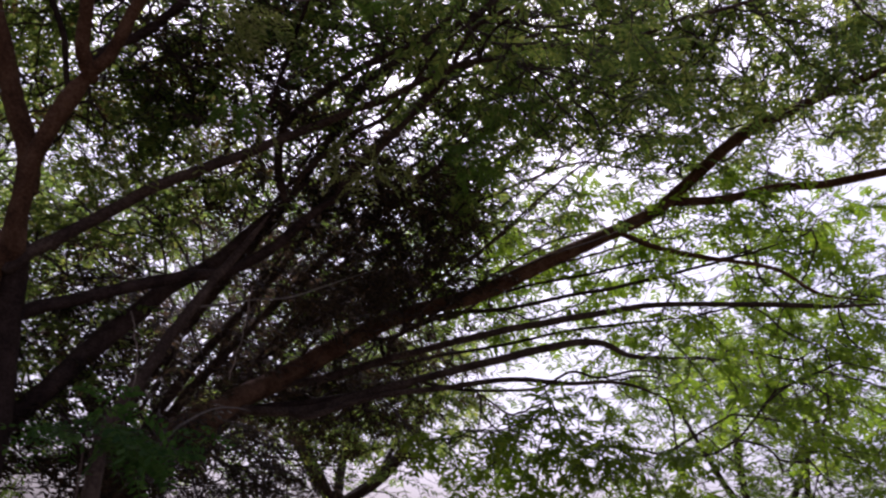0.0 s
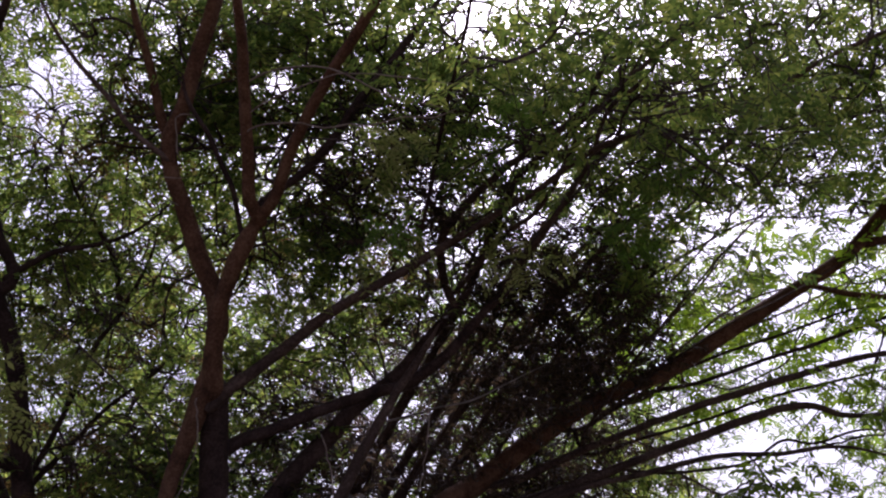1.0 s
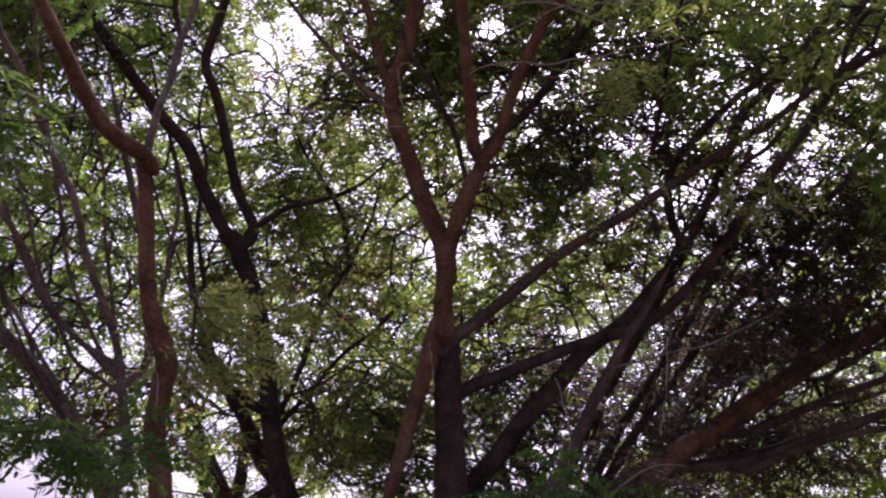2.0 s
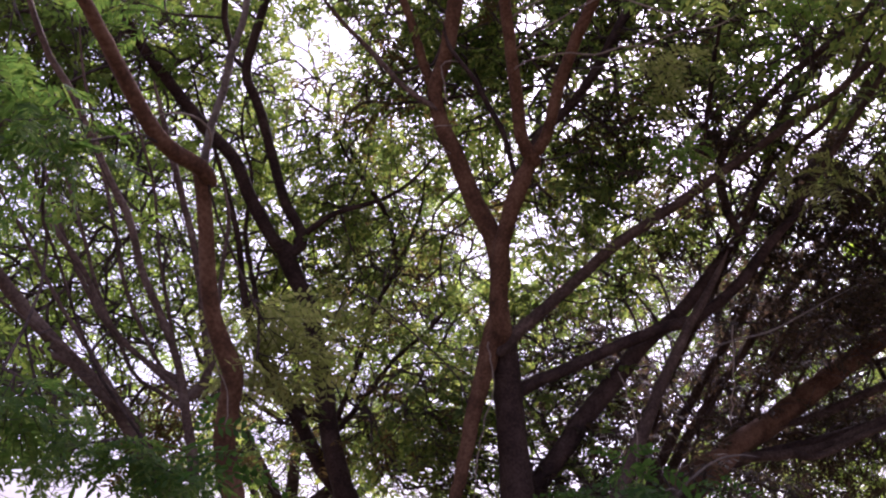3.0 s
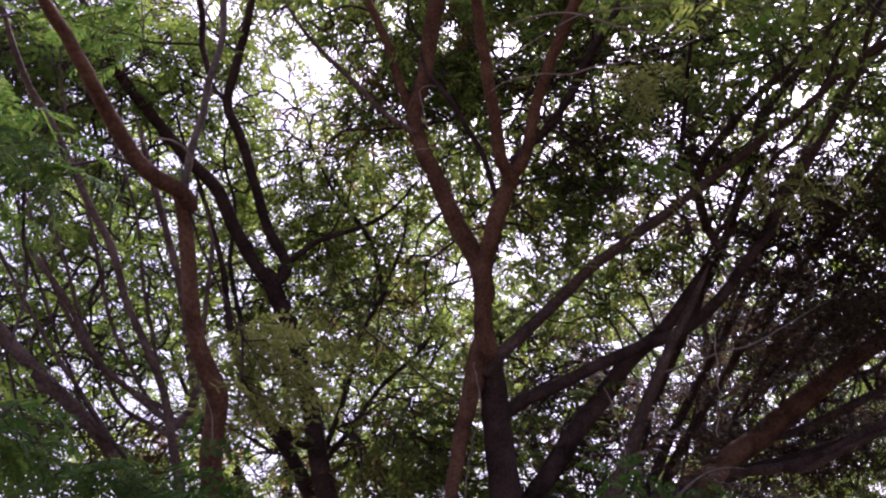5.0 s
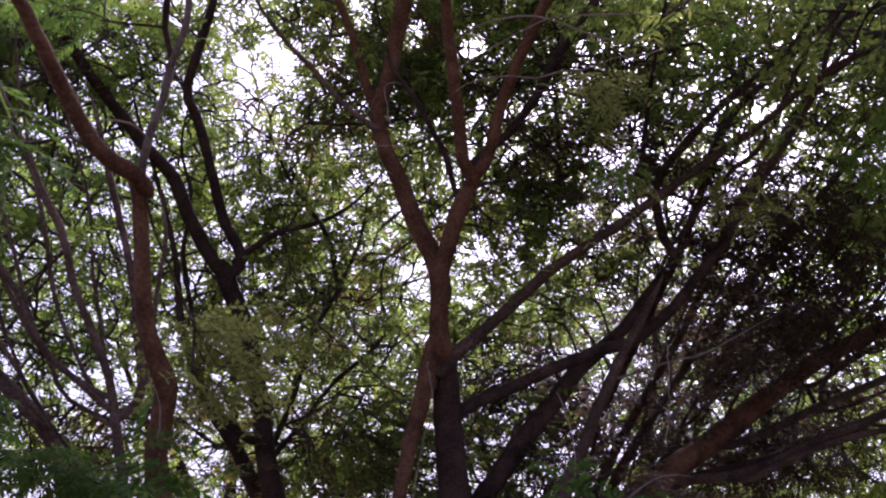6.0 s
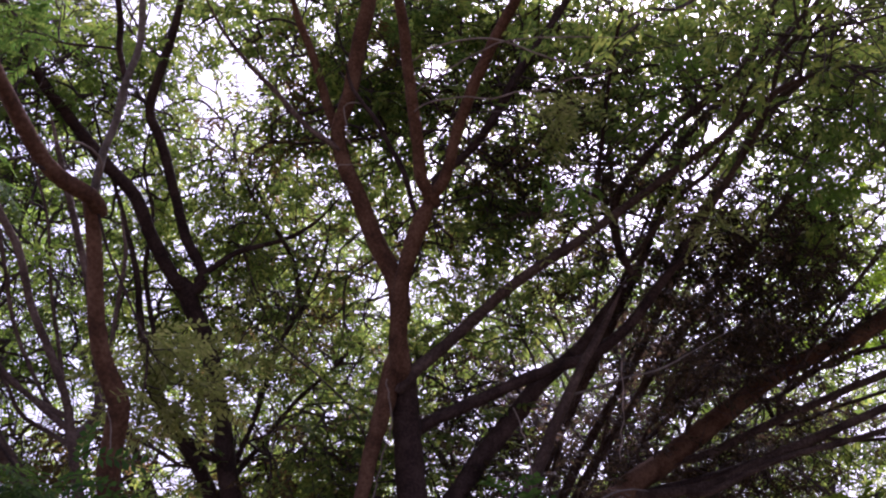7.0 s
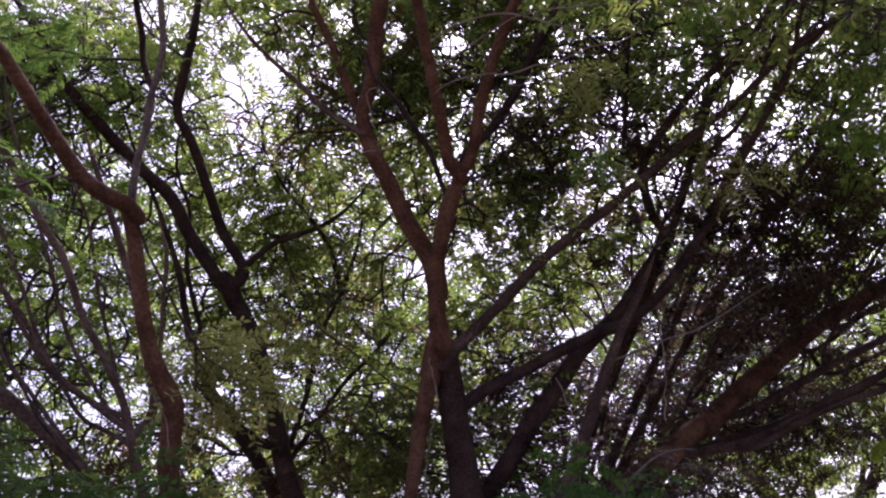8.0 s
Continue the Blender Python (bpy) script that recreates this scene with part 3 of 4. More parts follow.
limb("mid_tree", "trunk", rooted([(-0.37, 6.18, 1.96, 0.073), (-0.5, 6.12, 2.31, 0.071), (-0.6, 6.04, 2.68, 0.068), (-0.68, 5.93, 3.08, 0.063), (-0.78, 5.81, 3.42, 0.058), (-0.9, 5.7, 3.63, 0.059), (-0.95, 5.63, 3.75, 0.059)], *ROOTS["mid_tree"]))
limb("mid_tree", "limb", [(-0.95, 5.64, 3.73, 0.045), (-1.03, 5.56, 3.8, 0.044), (-1.17, 5.4, 4.01, 0.043), (-1.28, 5.23, 4.22, 0.041), (-1.44, 5.08, 4.35, 0.04), (-1.67, 4.84, 4.57, 0.038), (-1.84, 4.61, 4.75, 0.033), (-1.92, 4.4, 4.92, 0.028), (-2.05, 4.16, 5.09, 0.023)])
limb("mid_tree", "limb", [(-0.93, 5.65, 3.72, 0.045), (-0.85, 5.63, 3.84, 0.042), (-0.98, 5.52, 4.07, 0.038), (-1.07, 5.39, 4.35, 0.035), (-1.17, 5.22, 4.64, 0.033), (-1.25, 5.12, 4.8, 0.031), (-1.19, 4.98, 5.06, 0.028), (-1.09, 4.79, 5.37, 0.024), (-1.01, 4.56, 5.69, 0.02)])
limb("mid_tree", "limb", [(-0.87, 5.62, 3.82, 0.024), (-0.65, 5.64, 4.03, 0.019), (-0.34, 5.68, 4.18, 0.015), (-0.11, 5.7, 4.35, 0.012), (0.09, 5.65, 4.6, 0.009)])
# The trunk's deep shade is put into its darker bark colour.
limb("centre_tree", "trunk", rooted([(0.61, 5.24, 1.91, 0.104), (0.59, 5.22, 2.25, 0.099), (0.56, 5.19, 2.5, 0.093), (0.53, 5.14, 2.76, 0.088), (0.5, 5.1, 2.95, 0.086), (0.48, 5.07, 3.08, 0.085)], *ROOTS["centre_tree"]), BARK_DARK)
limb("centre_tree", "stem", rooted([(0.24, 5.07, 1.98, 0.039), (0.27, 5.07, 2.22, 0.041), (0.31, 5.06, 2.5, 0.046), (0.37, 5.04, 2.77, 0.052), (0.43, 5.0, 3.04, 0.061), (0.46, 4.96, 3.26, 0.069)], 0.29, 5.17))
limb("centre_tree", "limb", [(0.47, 4.98, 3.04, 0.068), (0.45, 4.9, 3.23, 0.059), (0.45, 4.8, 3.45, 0.052), (0.48, 4.71, 3.62, 0.049), (0.55, 4.59, 3.83, 0.052), (0.6, 4.49, 3.96, 0.051)])
limb("centre_tree", "limb", [(0.6, 4.5, 3.95, 0.039), (0.53, 4.43, 4.02, 0.037), (0.49, 4.31, 4.19, 0.035), (0.43, 4.14, 4.41, 0.033), (0.36, 3.91, 4.68, 0.032), (0.28, 3.69, 4.9, 0.026), (0.22, 3.44, 5.12, 0.021)])
limb("centre_tree", "limb", [(0.58, 4.51, 3.94, 0.038), (0.66, 4.42, 4.05, 0.037), (0.71, 4.28, 4.27, 0.036), (0.79, 4.11, 4.47, 0.034), (0.88, 3.94, 4.66, 0.032), (0.96, 3.79, 4.81, 0.029), (1.05, 3.6, 4.97, 0.025), (1.16, 3.34, 5.19, 0.021)])
limb("centre_tree", "limb", [(0.45, 4.9, 3.45, 0.06), (0.4, 4.87, 3.61, 0.058), (0.29, 4.82, 3.8, 0.056), (0.17, 4.73, 4.05, 0.054), (0.07, 4.67, 4.23, 0.051), (0.02, 4.59, 4.42, 0.047), (0.08, 4.5, 4.61, 0.047), (0.12, 4.35, 4.87, 0.047), (0.15, 4.25, 5.04, 0.044), (0.18, 4.08, 5.28, 0.038), (0.17, 3.85, 5.56, 0.03)])
limb("centre_tree", "limb", [(0.03, 4.67, 4.43, 0.032), (-0.05, 4.62, 4.59, 0.03), (-0.15, 4.48, 4.85, 0.027), (-0.26, 4.36, 5.07, 0.023), (-0.35, 4.23, 5.29, 0.016)])
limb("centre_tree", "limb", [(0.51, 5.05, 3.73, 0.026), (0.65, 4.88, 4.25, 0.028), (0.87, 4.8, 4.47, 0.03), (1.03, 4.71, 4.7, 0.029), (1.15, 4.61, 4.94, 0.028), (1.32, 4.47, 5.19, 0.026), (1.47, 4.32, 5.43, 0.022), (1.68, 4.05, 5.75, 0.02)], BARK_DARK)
limb("centre_tree", "limb", [(0.49, 5.0, 2.96, 0.046), (0.58, 5.0, 3.07, 0.043), (0.73, 4.99, 3.21, 0.04), (0.92, 4.95, 3.39, 0.037), (1.12, 4.89, 3.58, 0.034), (1.35, 4.82, 3.74, 0.031), (1.57, 4.74, 3.88, 0.028), (1.81, 4.59, 4.04, 0.026), (2.0, 4.41, 4.15, 0.024), (2.13, 4.27, 4.22, 0.023), (2.24, 4.15, 4.27, 0.021), (2.39, 3.95, 4.38, 0.02), (2.53, 3.79, 4.44, 0.016), (2.74, 3.59, 4.44, 0.011)], BARK_BROWN)
limb("left_tree", "limb", [(-0.8, 3.05, 3.62, 0.011), (-0.82, 2.98, 3.71, 0.0125), (-0.81, 2.9, 3.77, 0.0125), (-0.81, 2.8, 3.83, 0.012), (-0.8, 2.68, 3.89, 0.011), (-0.79, 2.5, 4.0, 0.01)], BARK_DARK)
limb("centre_tree", "limb", [(0.03, 4.6, 4.3, 0.016), (-0.17, 4.55, 4.41, 0.016), (-0.36, 4.5, 4.6, 0.015), (-0.53, 4.4, 4.72, 0.013), (-0.69, 4.3, 4.88, 0.01), (-0.85, 4.1, 5.1, 0.008)], BARK_GREY)
limb("centre_tree", "limb", [(0.5, 4.62, 3.93, 0.015), (0.44, 4.55, 4.11, 0.016), (0.34, 4.5, 4.28, 0.016), (0.23, 4.45, 4.45, 0.015), (0.09, 4.43, 4.64, 0.013), (0.05, 4.35, 4.75, 0.012)], BARK_DARK)
# These two side limbs are coloured dark for the shade they stand in.
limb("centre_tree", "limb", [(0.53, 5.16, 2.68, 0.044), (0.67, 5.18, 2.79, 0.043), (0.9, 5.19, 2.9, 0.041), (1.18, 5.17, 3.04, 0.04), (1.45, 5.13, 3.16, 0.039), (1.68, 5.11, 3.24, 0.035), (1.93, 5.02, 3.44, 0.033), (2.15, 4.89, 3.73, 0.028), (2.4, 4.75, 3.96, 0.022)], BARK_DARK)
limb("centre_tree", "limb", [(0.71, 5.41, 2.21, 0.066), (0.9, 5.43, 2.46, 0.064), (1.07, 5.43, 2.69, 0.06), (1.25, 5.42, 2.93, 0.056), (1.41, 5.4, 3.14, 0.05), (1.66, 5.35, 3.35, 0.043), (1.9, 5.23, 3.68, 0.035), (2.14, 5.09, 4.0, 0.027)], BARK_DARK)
limb("centre_tree", "stem", rooted([(1.12, 4.85, 2.04, 0.042), (1.21, 4.9, 2.31, 0.038), (1.32, 4.94, 2.57, 0.034), (1.44, 4.95, 2.84, 0.033), (1.57, 4.95, 3.11, 0.03), (1.72, 4.93, 3.38, 0.024), (1.83, 4.92, 3.6, 0.016)], 1.22, 4.95), BARK_BROWN)
limb("right_tree", "trunk", rooted([(1.52, 6.2, 1.93, 0.152), (1.7, 6.14, 2.19, 0.125), (2.02, 6.01, 2.49, 0.1)], *ROOTS["right_tree"]))
limb("right_tree", "limb", [(1.95, 6.04, 2.42, 0.093), (2.21, 6.16, 2.64, 0.088), (2.54, 6.24, 2.85, 0.082), (2.92, 6.25, 3.13, 0.076), (3.28, 6.22, 3.4, 0.071), (3.63, 6.1, 3.6, 0.068), (4.08, 5.93, 3.81, 0.066), (4.5, 5.71, 4.1, 0.064), (4.9, 5.44, 4.37, 0.062), (5.28, 5.13, 4.64, 0.06), (5.48, 5.03, 4.84, 0.057), (5.61, 4.77, 5.08, 0.053), (5.74, 4.5, 5.3, 0.049), (5.91, 4.21, 5.45, 0.045), (6.07, 3.92, 5.57, 0.039), (6.3, 3.45, 5.71, 0.032), (6.48, 3.01, 5.83, 0.026)])
limb("right_tree", "limb", [(5.46, 5.1, 4.79, 0.043), (5.6, 4.99, 4.8, 0.042), (5.82, 4.77, 4.82, 0.04), (6.06, 4.47, 4.89, 0.037), (6.32, 4.15, 4.9, 0.034), (6.59, 3.7, 4.97, 0.029), (6.81, 3.28, 5.05, 0.023)])
limb("right_tree", "limb", [(5.13, 5.44, 4.53, 0.025), (5.41, 5.26, 4.41, 0.024), (5.63, 5.07, 4.34, 0.023), (5.91, 4.81, 4.28, 0.02), (6.18, 4.54, 4.19, 0.017), (6.42, 4.34, 4, 0.014), (6.66, 4.03, 3.93, 0.012)])
limb("right_tree", "limb", [(2.76, 6.06, 2.63, 0.034), (3.33, 5.9, 2.88, 0.034), (3.84, 5.74, 3.08, 0.033), (4.2, 5.64, 3.22, 0.033), (4.56, 5.51, 3.37, 0.031), (4.93, 5.37, 3.45, 0.027), (5.26, 5.31, 3.39, 0.022), (5.69, 5.07, 3.43, 0.017)], BARK_BROWN)
limb("right_tree", "limb", [(2.8, 6.22, 2.87, 0.031), (3.39, 6.06, 3.14, 0.031), (4.03, 5.81, 3.41, 0.03), (4.48, 5.64, 3.57, 0.029), (4.92, 5.44, 3.72, 0.027), (5.36, 5.21, 3.86, 0.024), (5.95, 4.79, 3.91, 0.022), (6.5, 4.35, 3.92, 0.018), (6.91, 4.0, 3.95, 0.014)], BARK_BROWN)
limb("right_tree", "limb", [(2.73, 5.97, 2.57, 0.025), (3.22, 5.88, 2.79, 0.024), (3.74, 5.74, 2.93, 0.022), (4.19, 5.61, 3.05, 0.02), (4.64, 5.45, 3.08, 0.018), (5.09, 5.26, 3.13, 0.015), (5.54, 5.07, 3.02, 0.012)], BARK_BROWN)
limb("right_tree", "limb", [(1.87, 6.18, 2.33, 0.042), (2.3, 6.2, 2.57, 0.038), (2.72, 6.21, 2.69, 0.033), (3.15, 6.19, 2.82, 0.028), (3.57, 6.14, 2.96, 0.023), (3.98, 6.05, 3.17, 0.018)], BARK_DARK)
limb("right_tree", "limb", [(1.4, 6.56, 1.8, 0.050), (1.52, 6.5, 2.45, 0.046), (1.72, 6.38, 2.95, 0.040), (1.91, 6.19, 3.37, 0.037), (2.09, 5.95, 3.76, 0.034), (2.26, 5.67, 4.14, 0.031), (2.46, 5.15, 4.84, 0.028), (2.71, 4.79, 5.08, 0.024), (2.91, 4.45, 5.27, 0.019), (3.14, 4.04, 5.46, 0.015), (3.32, 3.63, 5.63, 0.011)], BARK_BROWN)
limb("right_tree", "limb", [(1.46, 6.6, 1.65, 0.045), (1.62, 6.55, 2.2, 0.040), (1.86, 6.44, 2.76, 0.035), (2.12, 6.27, 3.23, 0.032), (2.39, 6.01, 3.73, 0.030), (2.63, 5.67, 4.29, 0.027), (2.86, 5.3, 4.75, 0.024), (3.01, 5.0, 5.06, 0.021), (3.22, 4.75, 5.21, 0.018), (3.44, 4.47, 5.34, 0.015), (3.79, 4.14, 5.36, 0.011)], BARK_BROWN)
limb("right_tree", "limb", [(1.5, 6.66, 1.65, 0.045), (1.72, 6.66, 2.2, 0.040), (2.02, 6.6, 2.76, 0.037), (2.38, 6.49, 3.31, 0.034), (2.75, 6.2, 3.83, 0.030), (3.11, 5.86, 4.3, 0.026), (3.44, 5.47, 4.73, 0.024), (3.75, 5.08, 5.06, 0.021), (4.02, 4.76, 5.24, 0.018), (4.22, 4.41, 5.48, 0.015), (4.43, 4.22, 5.46, 0.014), (4.68, 4.05, 5.38, 0.012)], BARK_BROWN)
limb("centre_tree", "limb", [(1.61, 4.69, 4.02, 0.015), (1.6, 4.36, 4.37, 0.014), (1.58, 4.09, 4.57, 0.012), (1.56, 3.76, 4.79, 0.011), (1.54, 3.5, 4.91, 0.009), (1.5, 3.25, 5.0, 0.008)], BARK_DARK)
limb("far_left_tree", "trunk", rooted([(-1.16, 4.74, 1.84, 0.064), (-1.32, 4.64, 2.13, 0.054), (-1.4, 4.56, 2.29, 0.047), (-1.48, 4.48, 2.4, 0.04)], *ROOTS["far_left_tree"]))
limb("far_left_tree", "limb", [(-1.47, 4.48, 2.39, 0.038), (-1.64, 4.35, 2.56, 0.035), (-1.82, 4.2, 2.73, 0.033), (-1.95, 4.06, 2.87, 0.031), (-2.05, 3.92, 3.0, 0.028), (-2.12, 3.79, 3.14, 0.025), (-2.17, 3.66, 3.27, 0.023)])
limb("far_left_tree", "limb", [(-1.12, 4.73, 2.09, 0.029), (-1.2, 4.64, 2.48, 0.026), (-1.25, 4.57, 2.69, 0.023), (-1.35, 4.47, 2.92, 0.021), (-1.44, 4.37, 3.11, 0.02), (-1.52, 4.23, 3.37, 0.02), (-1.62, 4.1, 3.54, 0.019), (-1.76, 3.87, 3.84, 0.018), (-1.85, 3.73, 3.98, 0.017), (-1.92, 3.54, 4.18, 0.014), (-1.96, 3.35, 4.38, 0.013)])
limb("far_left_tree", "limb", [(-1.23, 4.63, 2.54, 0.018), (-1.4, 4.57, 2.67, 0.017), (-1.59, 4.48, 2.83, 0.015), (-1.76, 4.35, 3.1, 0.014), (-1.9, 4.24, 3.28, 0.014), (-2.02, 4.11, 3.47, 0.014), (-2.15, 3.98, 3.64, 0.011), (-2.29, 3.82, 3.81, 0.008)])
limb("far_left_tree", "limb", [(-1.47, 4.48, 2.42, 0.019), (-1.59, 4.37, 2.53, 0.018), (-1.85, 4.19, 2.63, 0.016), (-2.0, 4.09, 2.61, 0.013), (-2.11, 3.99, 2.59, 0.011), (-2.26, 3.85, 2.62, 0.009)])
limb("far_left_tree", "limb", [(-1.25, 4.61, 2.61, 0.015), (-1.48, 4.57, 2.73, 0.015), (-1.69, 4.49, 2.93, 0.014), (-1.85, 4.39, 3.21, 0.013), (-1.96, 4.3, 3.46, 0.011), (-2.03, 4.23, 3.66, 0.01), (-2.16, 4.08, 3.93, 0.008)])
limb("mid_tree", "stem", rooted([(-0.42, 6.35, 2.02, 0.06), (-0.65, 6.27, 2.4, 0.058), (-0.78, 6.2, 2.63, 0.054), (-0.93, 6.12, 2.83, 0.052), (-1.05, 6.04, 3.0, 0.048), (-1.18, 5.93, 3.27, 0.044)], -0.37, 6.45))
limb("centre_tree", "limb", [(1.86, 4.93, 4.26, 0.028), (2.12, 4.6, 4.58, 0.026), (2.26, 4.42, 4.68, 0.025), (2.44, 4.2, 4.8, 0.022), (2.5, 4.06, 4.88, 0.021), (2.54, 3.88, 5.01, 0.017), (2.56, 3.69, 5.15, 0.015)], BARK_BROWN)
limb("centre_tree", "limb", [(2.25, 4.83, 3.89, 0.021), (2.45, 4.52, 4.24, 0.020), (2.53, 4.34, 4.39, 0.018), (2.6, 4.14, 4.57, 0.016), (2.61, 3.93, 4.77, 0.016), (2.73, 3.72, 4.87, 0.013), (2.78, 3.54, 4.97, 0.011)], BARK_BROWN)
limb("centre_tree", "limb", [(2.03, 5.13, 3.95, 0.016), (2.26, 4.86, 4.26, 0.016), (2.45, 4.66, 4.42, 0.015), (2.59, 4.31, 4.8, 0.014), (2.77, 3.98, 5.04, 0.012), (2.82, 3.78, 5.18, 0.010)], BARK_BROWN)
limb("centre_tree", "twig", [(0.55, 4.04, 4.31, 0.005), (0.73, 3.98, 4.32, 0.005), (0.86, 3.96, 4.3, 0.005), (0.99, 3.9, 4.32, 0.005), (1.09, 3.86, 4.31, 0.005), (1.27, 3.77, 4.34, 0.004), (1.42, 3.71, 4.33, 0.004), (1.53, 3.63, 4.36, 0.004)], VINE)
limb("centre_tree", "twig", [(0.81, 3.76, 4.48, 0.004), (0.93, 3.68, 4.48, 0.004), (1.26, 3.57, 4.45, 0.004), (1.5, 3.47, 4.4, 0.003)], VINE)
limb("centre_tree", "twig", [(0.83, 3.8, 4.58, 0.005), (1.2, 3.79, 4.46, 0.005), (1.42, 3.75, 4.43, 0.004), (1.56, 3.73, 4.39, 0.003)], VINE)
limb("left_tree", "twig", [(-0.85, 3.07, 3.27, 0.005), (-0.9, 3.01, 3.29, 0.005), (-0.97, 2.96, 3.27, 0.004), (-1.02, 2.92, 3.23, 0.003)], VINE)
limb("far_left_tree", "limb", [(-1.47, 4.48, 2.42, 0.013), (-1.56, 4.44, 2.54, 0.012), (-1.82, 4.26, 2.92, 0.01), (-2.0, 4.08, 3.24, 0.009), (-2.12, 3.96, 3.44, 0.008), (-2.23, 3.86, 3.58, 0.007)])
limb("far_left_tree", "limb", [(-1.37, 4.7, 2.55, 0.013), (-1.52, 4.65, 2.64, 0.012), (-1.71, 4.51, 2.99, 0.011), (-1.83, 4.35, 3.35, 0.01), (-1.91, 4.23, 3.6, 0.008), (-1.97, 4.09, 3.87, 0.007)])
limb("far_left_tree", "limb", [(-1.28, 4.82, 2.58, 0.013), (-1.43, 4.76, 2.75, 0.012), (-1.6, 4.62, 3.09, 0.011), (-1.68, 4.49, 3.41, 0.011), (-1.78, 4.29, 3.8, 0.01), (-1.85, 4.09, 4.14, 0.008), (-1.87, 3.91, 4.42, 0.007)])
limb("far_left_tree", "limb", [(-1.49, 4.36, 2.44, 0.012), (-1.67, 4.23, 2.62, 0.01), (-1.9, 4.06, 2.76, 0.008), (-2.08, 3.9, 2.9, 0.007), (-2.19, 3.77, 2.98, 0.005)])
limb("far_left_tree", "limb", [(-1.25, 4.85, 2.49, 0.011), (-1.37, 4.75, 2.94, 0.011), (-1.46, 4.64, 3.3, 0.01), (-1.52, 4.52, 3.67, 0.009), (-1.62, 4.39, 3.96, 0.007), (-1.73, 4.2, 4.29, 0.006)])
limb("mid_tree", "limb", [(-0.65, 6.29, 2.49, 0.022), (-0.47, 6.24, 3.04, 0.02), (-0.35, 6.16, 3.52, 0.019), (-0.19, 6.1, 3.85, 0.016), (-0.07, 6.01, 4.18, 0.013), (-0.03, 5.91, 4.5, 0.01)])
limb("mid_tree", "limb", [(-0.61, 6.28, 2.57, 0.019), (-0.42, 6.3, 2.85, 0.018), (-0.19, 6.29, 3.18, 0.015), (0.1, 6.26, 3.47, 0.013), (0.23, 6.23, 3.72, 0.01)])
limb("mid_tree", "limb", [(-0.19, 6.08, 3.84, 0.02), (-0.28, 6.0, 4.17, 0.018), (-0.45, 5.93, 4.41, 0.016), (-0.62, 5.87, 4.62, 0.012), (-0.79, 5.73, 4.93, 0.007)])
limb("far_left_tree", "limb", [(-1.14, 4.73, 2.68, 0.025), (-1.2, 4.65, 3.03, 0.024), (-1.25, 4.57, 3.26, 0.022), (-1.3, 4.52, 3.43, 0.021), (-1.37, 4.41, 3.67, 0.02), (-1.43, 4.31, 3.89, 0.017), (-1.5, 4.16, 4.14, 0.014)])
limb("mid_tree", "limb", [(-0.96, 5.77, 2.87, 0.032), (-1.12, 5.66, 3.2, 0.029), (-1.19, 5.57, 3.47, 0.025), (-1.23, 5.47, 3.71, 0.021), (-1.29, 5.37, 3.94, 0.017), (-1.38, 5.23, 4.19, 0.013), (-1.5, 5.05, 4.5, 0.009), (-1.58, 4.9, 4.8, 0.006)])
limb("mid_tree", "limb", [(-1.02, 5.85, 2.95, 0.02), (-1.09, 5.77, 3.28, 0.019), (-1.17, 5.68, 3.6, 0.017), (-1.22, 5.6, 3.84, 0.015), (-1.2, 5.47, 4.21, 0.012), (-1.28, 5.33, 4.51, 0.009), (-1.24, 5.2, 4.85, 0.006)])
limb("far_left_tree", "limb", [(-1.15, 4.91, 2.79, 0.015), (-1.16, 4.86, 3.1, 0.014), (-1.15, 4.8, 3.38, 0.013), (-1.14, 4.74, 3.6, 0.011), (-1.19, 4.65, 3.84, 0.007)])
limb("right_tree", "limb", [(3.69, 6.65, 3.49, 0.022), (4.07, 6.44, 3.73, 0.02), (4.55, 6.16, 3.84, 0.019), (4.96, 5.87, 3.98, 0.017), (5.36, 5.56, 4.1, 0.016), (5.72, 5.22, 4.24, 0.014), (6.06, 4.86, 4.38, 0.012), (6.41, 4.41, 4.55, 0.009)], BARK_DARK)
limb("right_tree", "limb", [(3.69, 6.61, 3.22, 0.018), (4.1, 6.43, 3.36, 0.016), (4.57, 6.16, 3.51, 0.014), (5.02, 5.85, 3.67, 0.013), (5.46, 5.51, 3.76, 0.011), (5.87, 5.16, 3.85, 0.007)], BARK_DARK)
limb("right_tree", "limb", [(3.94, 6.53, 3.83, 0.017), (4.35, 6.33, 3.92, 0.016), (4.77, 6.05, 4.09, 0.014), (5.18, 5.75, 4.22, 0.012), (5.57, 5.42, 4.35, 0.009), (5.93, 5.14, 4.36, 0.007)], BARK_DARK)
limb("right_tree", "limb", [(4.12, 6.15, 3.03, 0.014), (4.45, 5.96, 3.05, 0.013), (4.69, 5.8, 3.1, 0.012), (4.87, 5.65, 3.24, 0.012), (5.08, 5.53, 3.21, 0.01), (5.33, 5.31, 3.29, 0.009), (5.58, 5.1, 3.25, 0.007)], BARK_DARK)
limb("right_tree", "limb", [(2.58, 5.76, 4.23, 0.031), (2.69, 5.64, 4.47, 0.03), (2.91, 5.39, 4.84, 0.029), (3.13, 5.12, 5.16, 0.028), (3.4, 4.84, 5.37, 0.027), (3.79, 4.56, 5.44, 0.025), (4.18, 4.28, 5.44, 0.021), (4.55, 3.99, 5.4, 0.017)], BARK_GREY)
limb("right_tree", "limb", [(3.94, 4.47, 5.38, 0.022), (4.15, 4.25, 5.45, 0.02), (4.37, 3.94, 5.58, 0.018), (4.62, 3.61, 5.64, 0.015), (4.88, 3.21, 5.7, 0.01)], BARK_GREY)
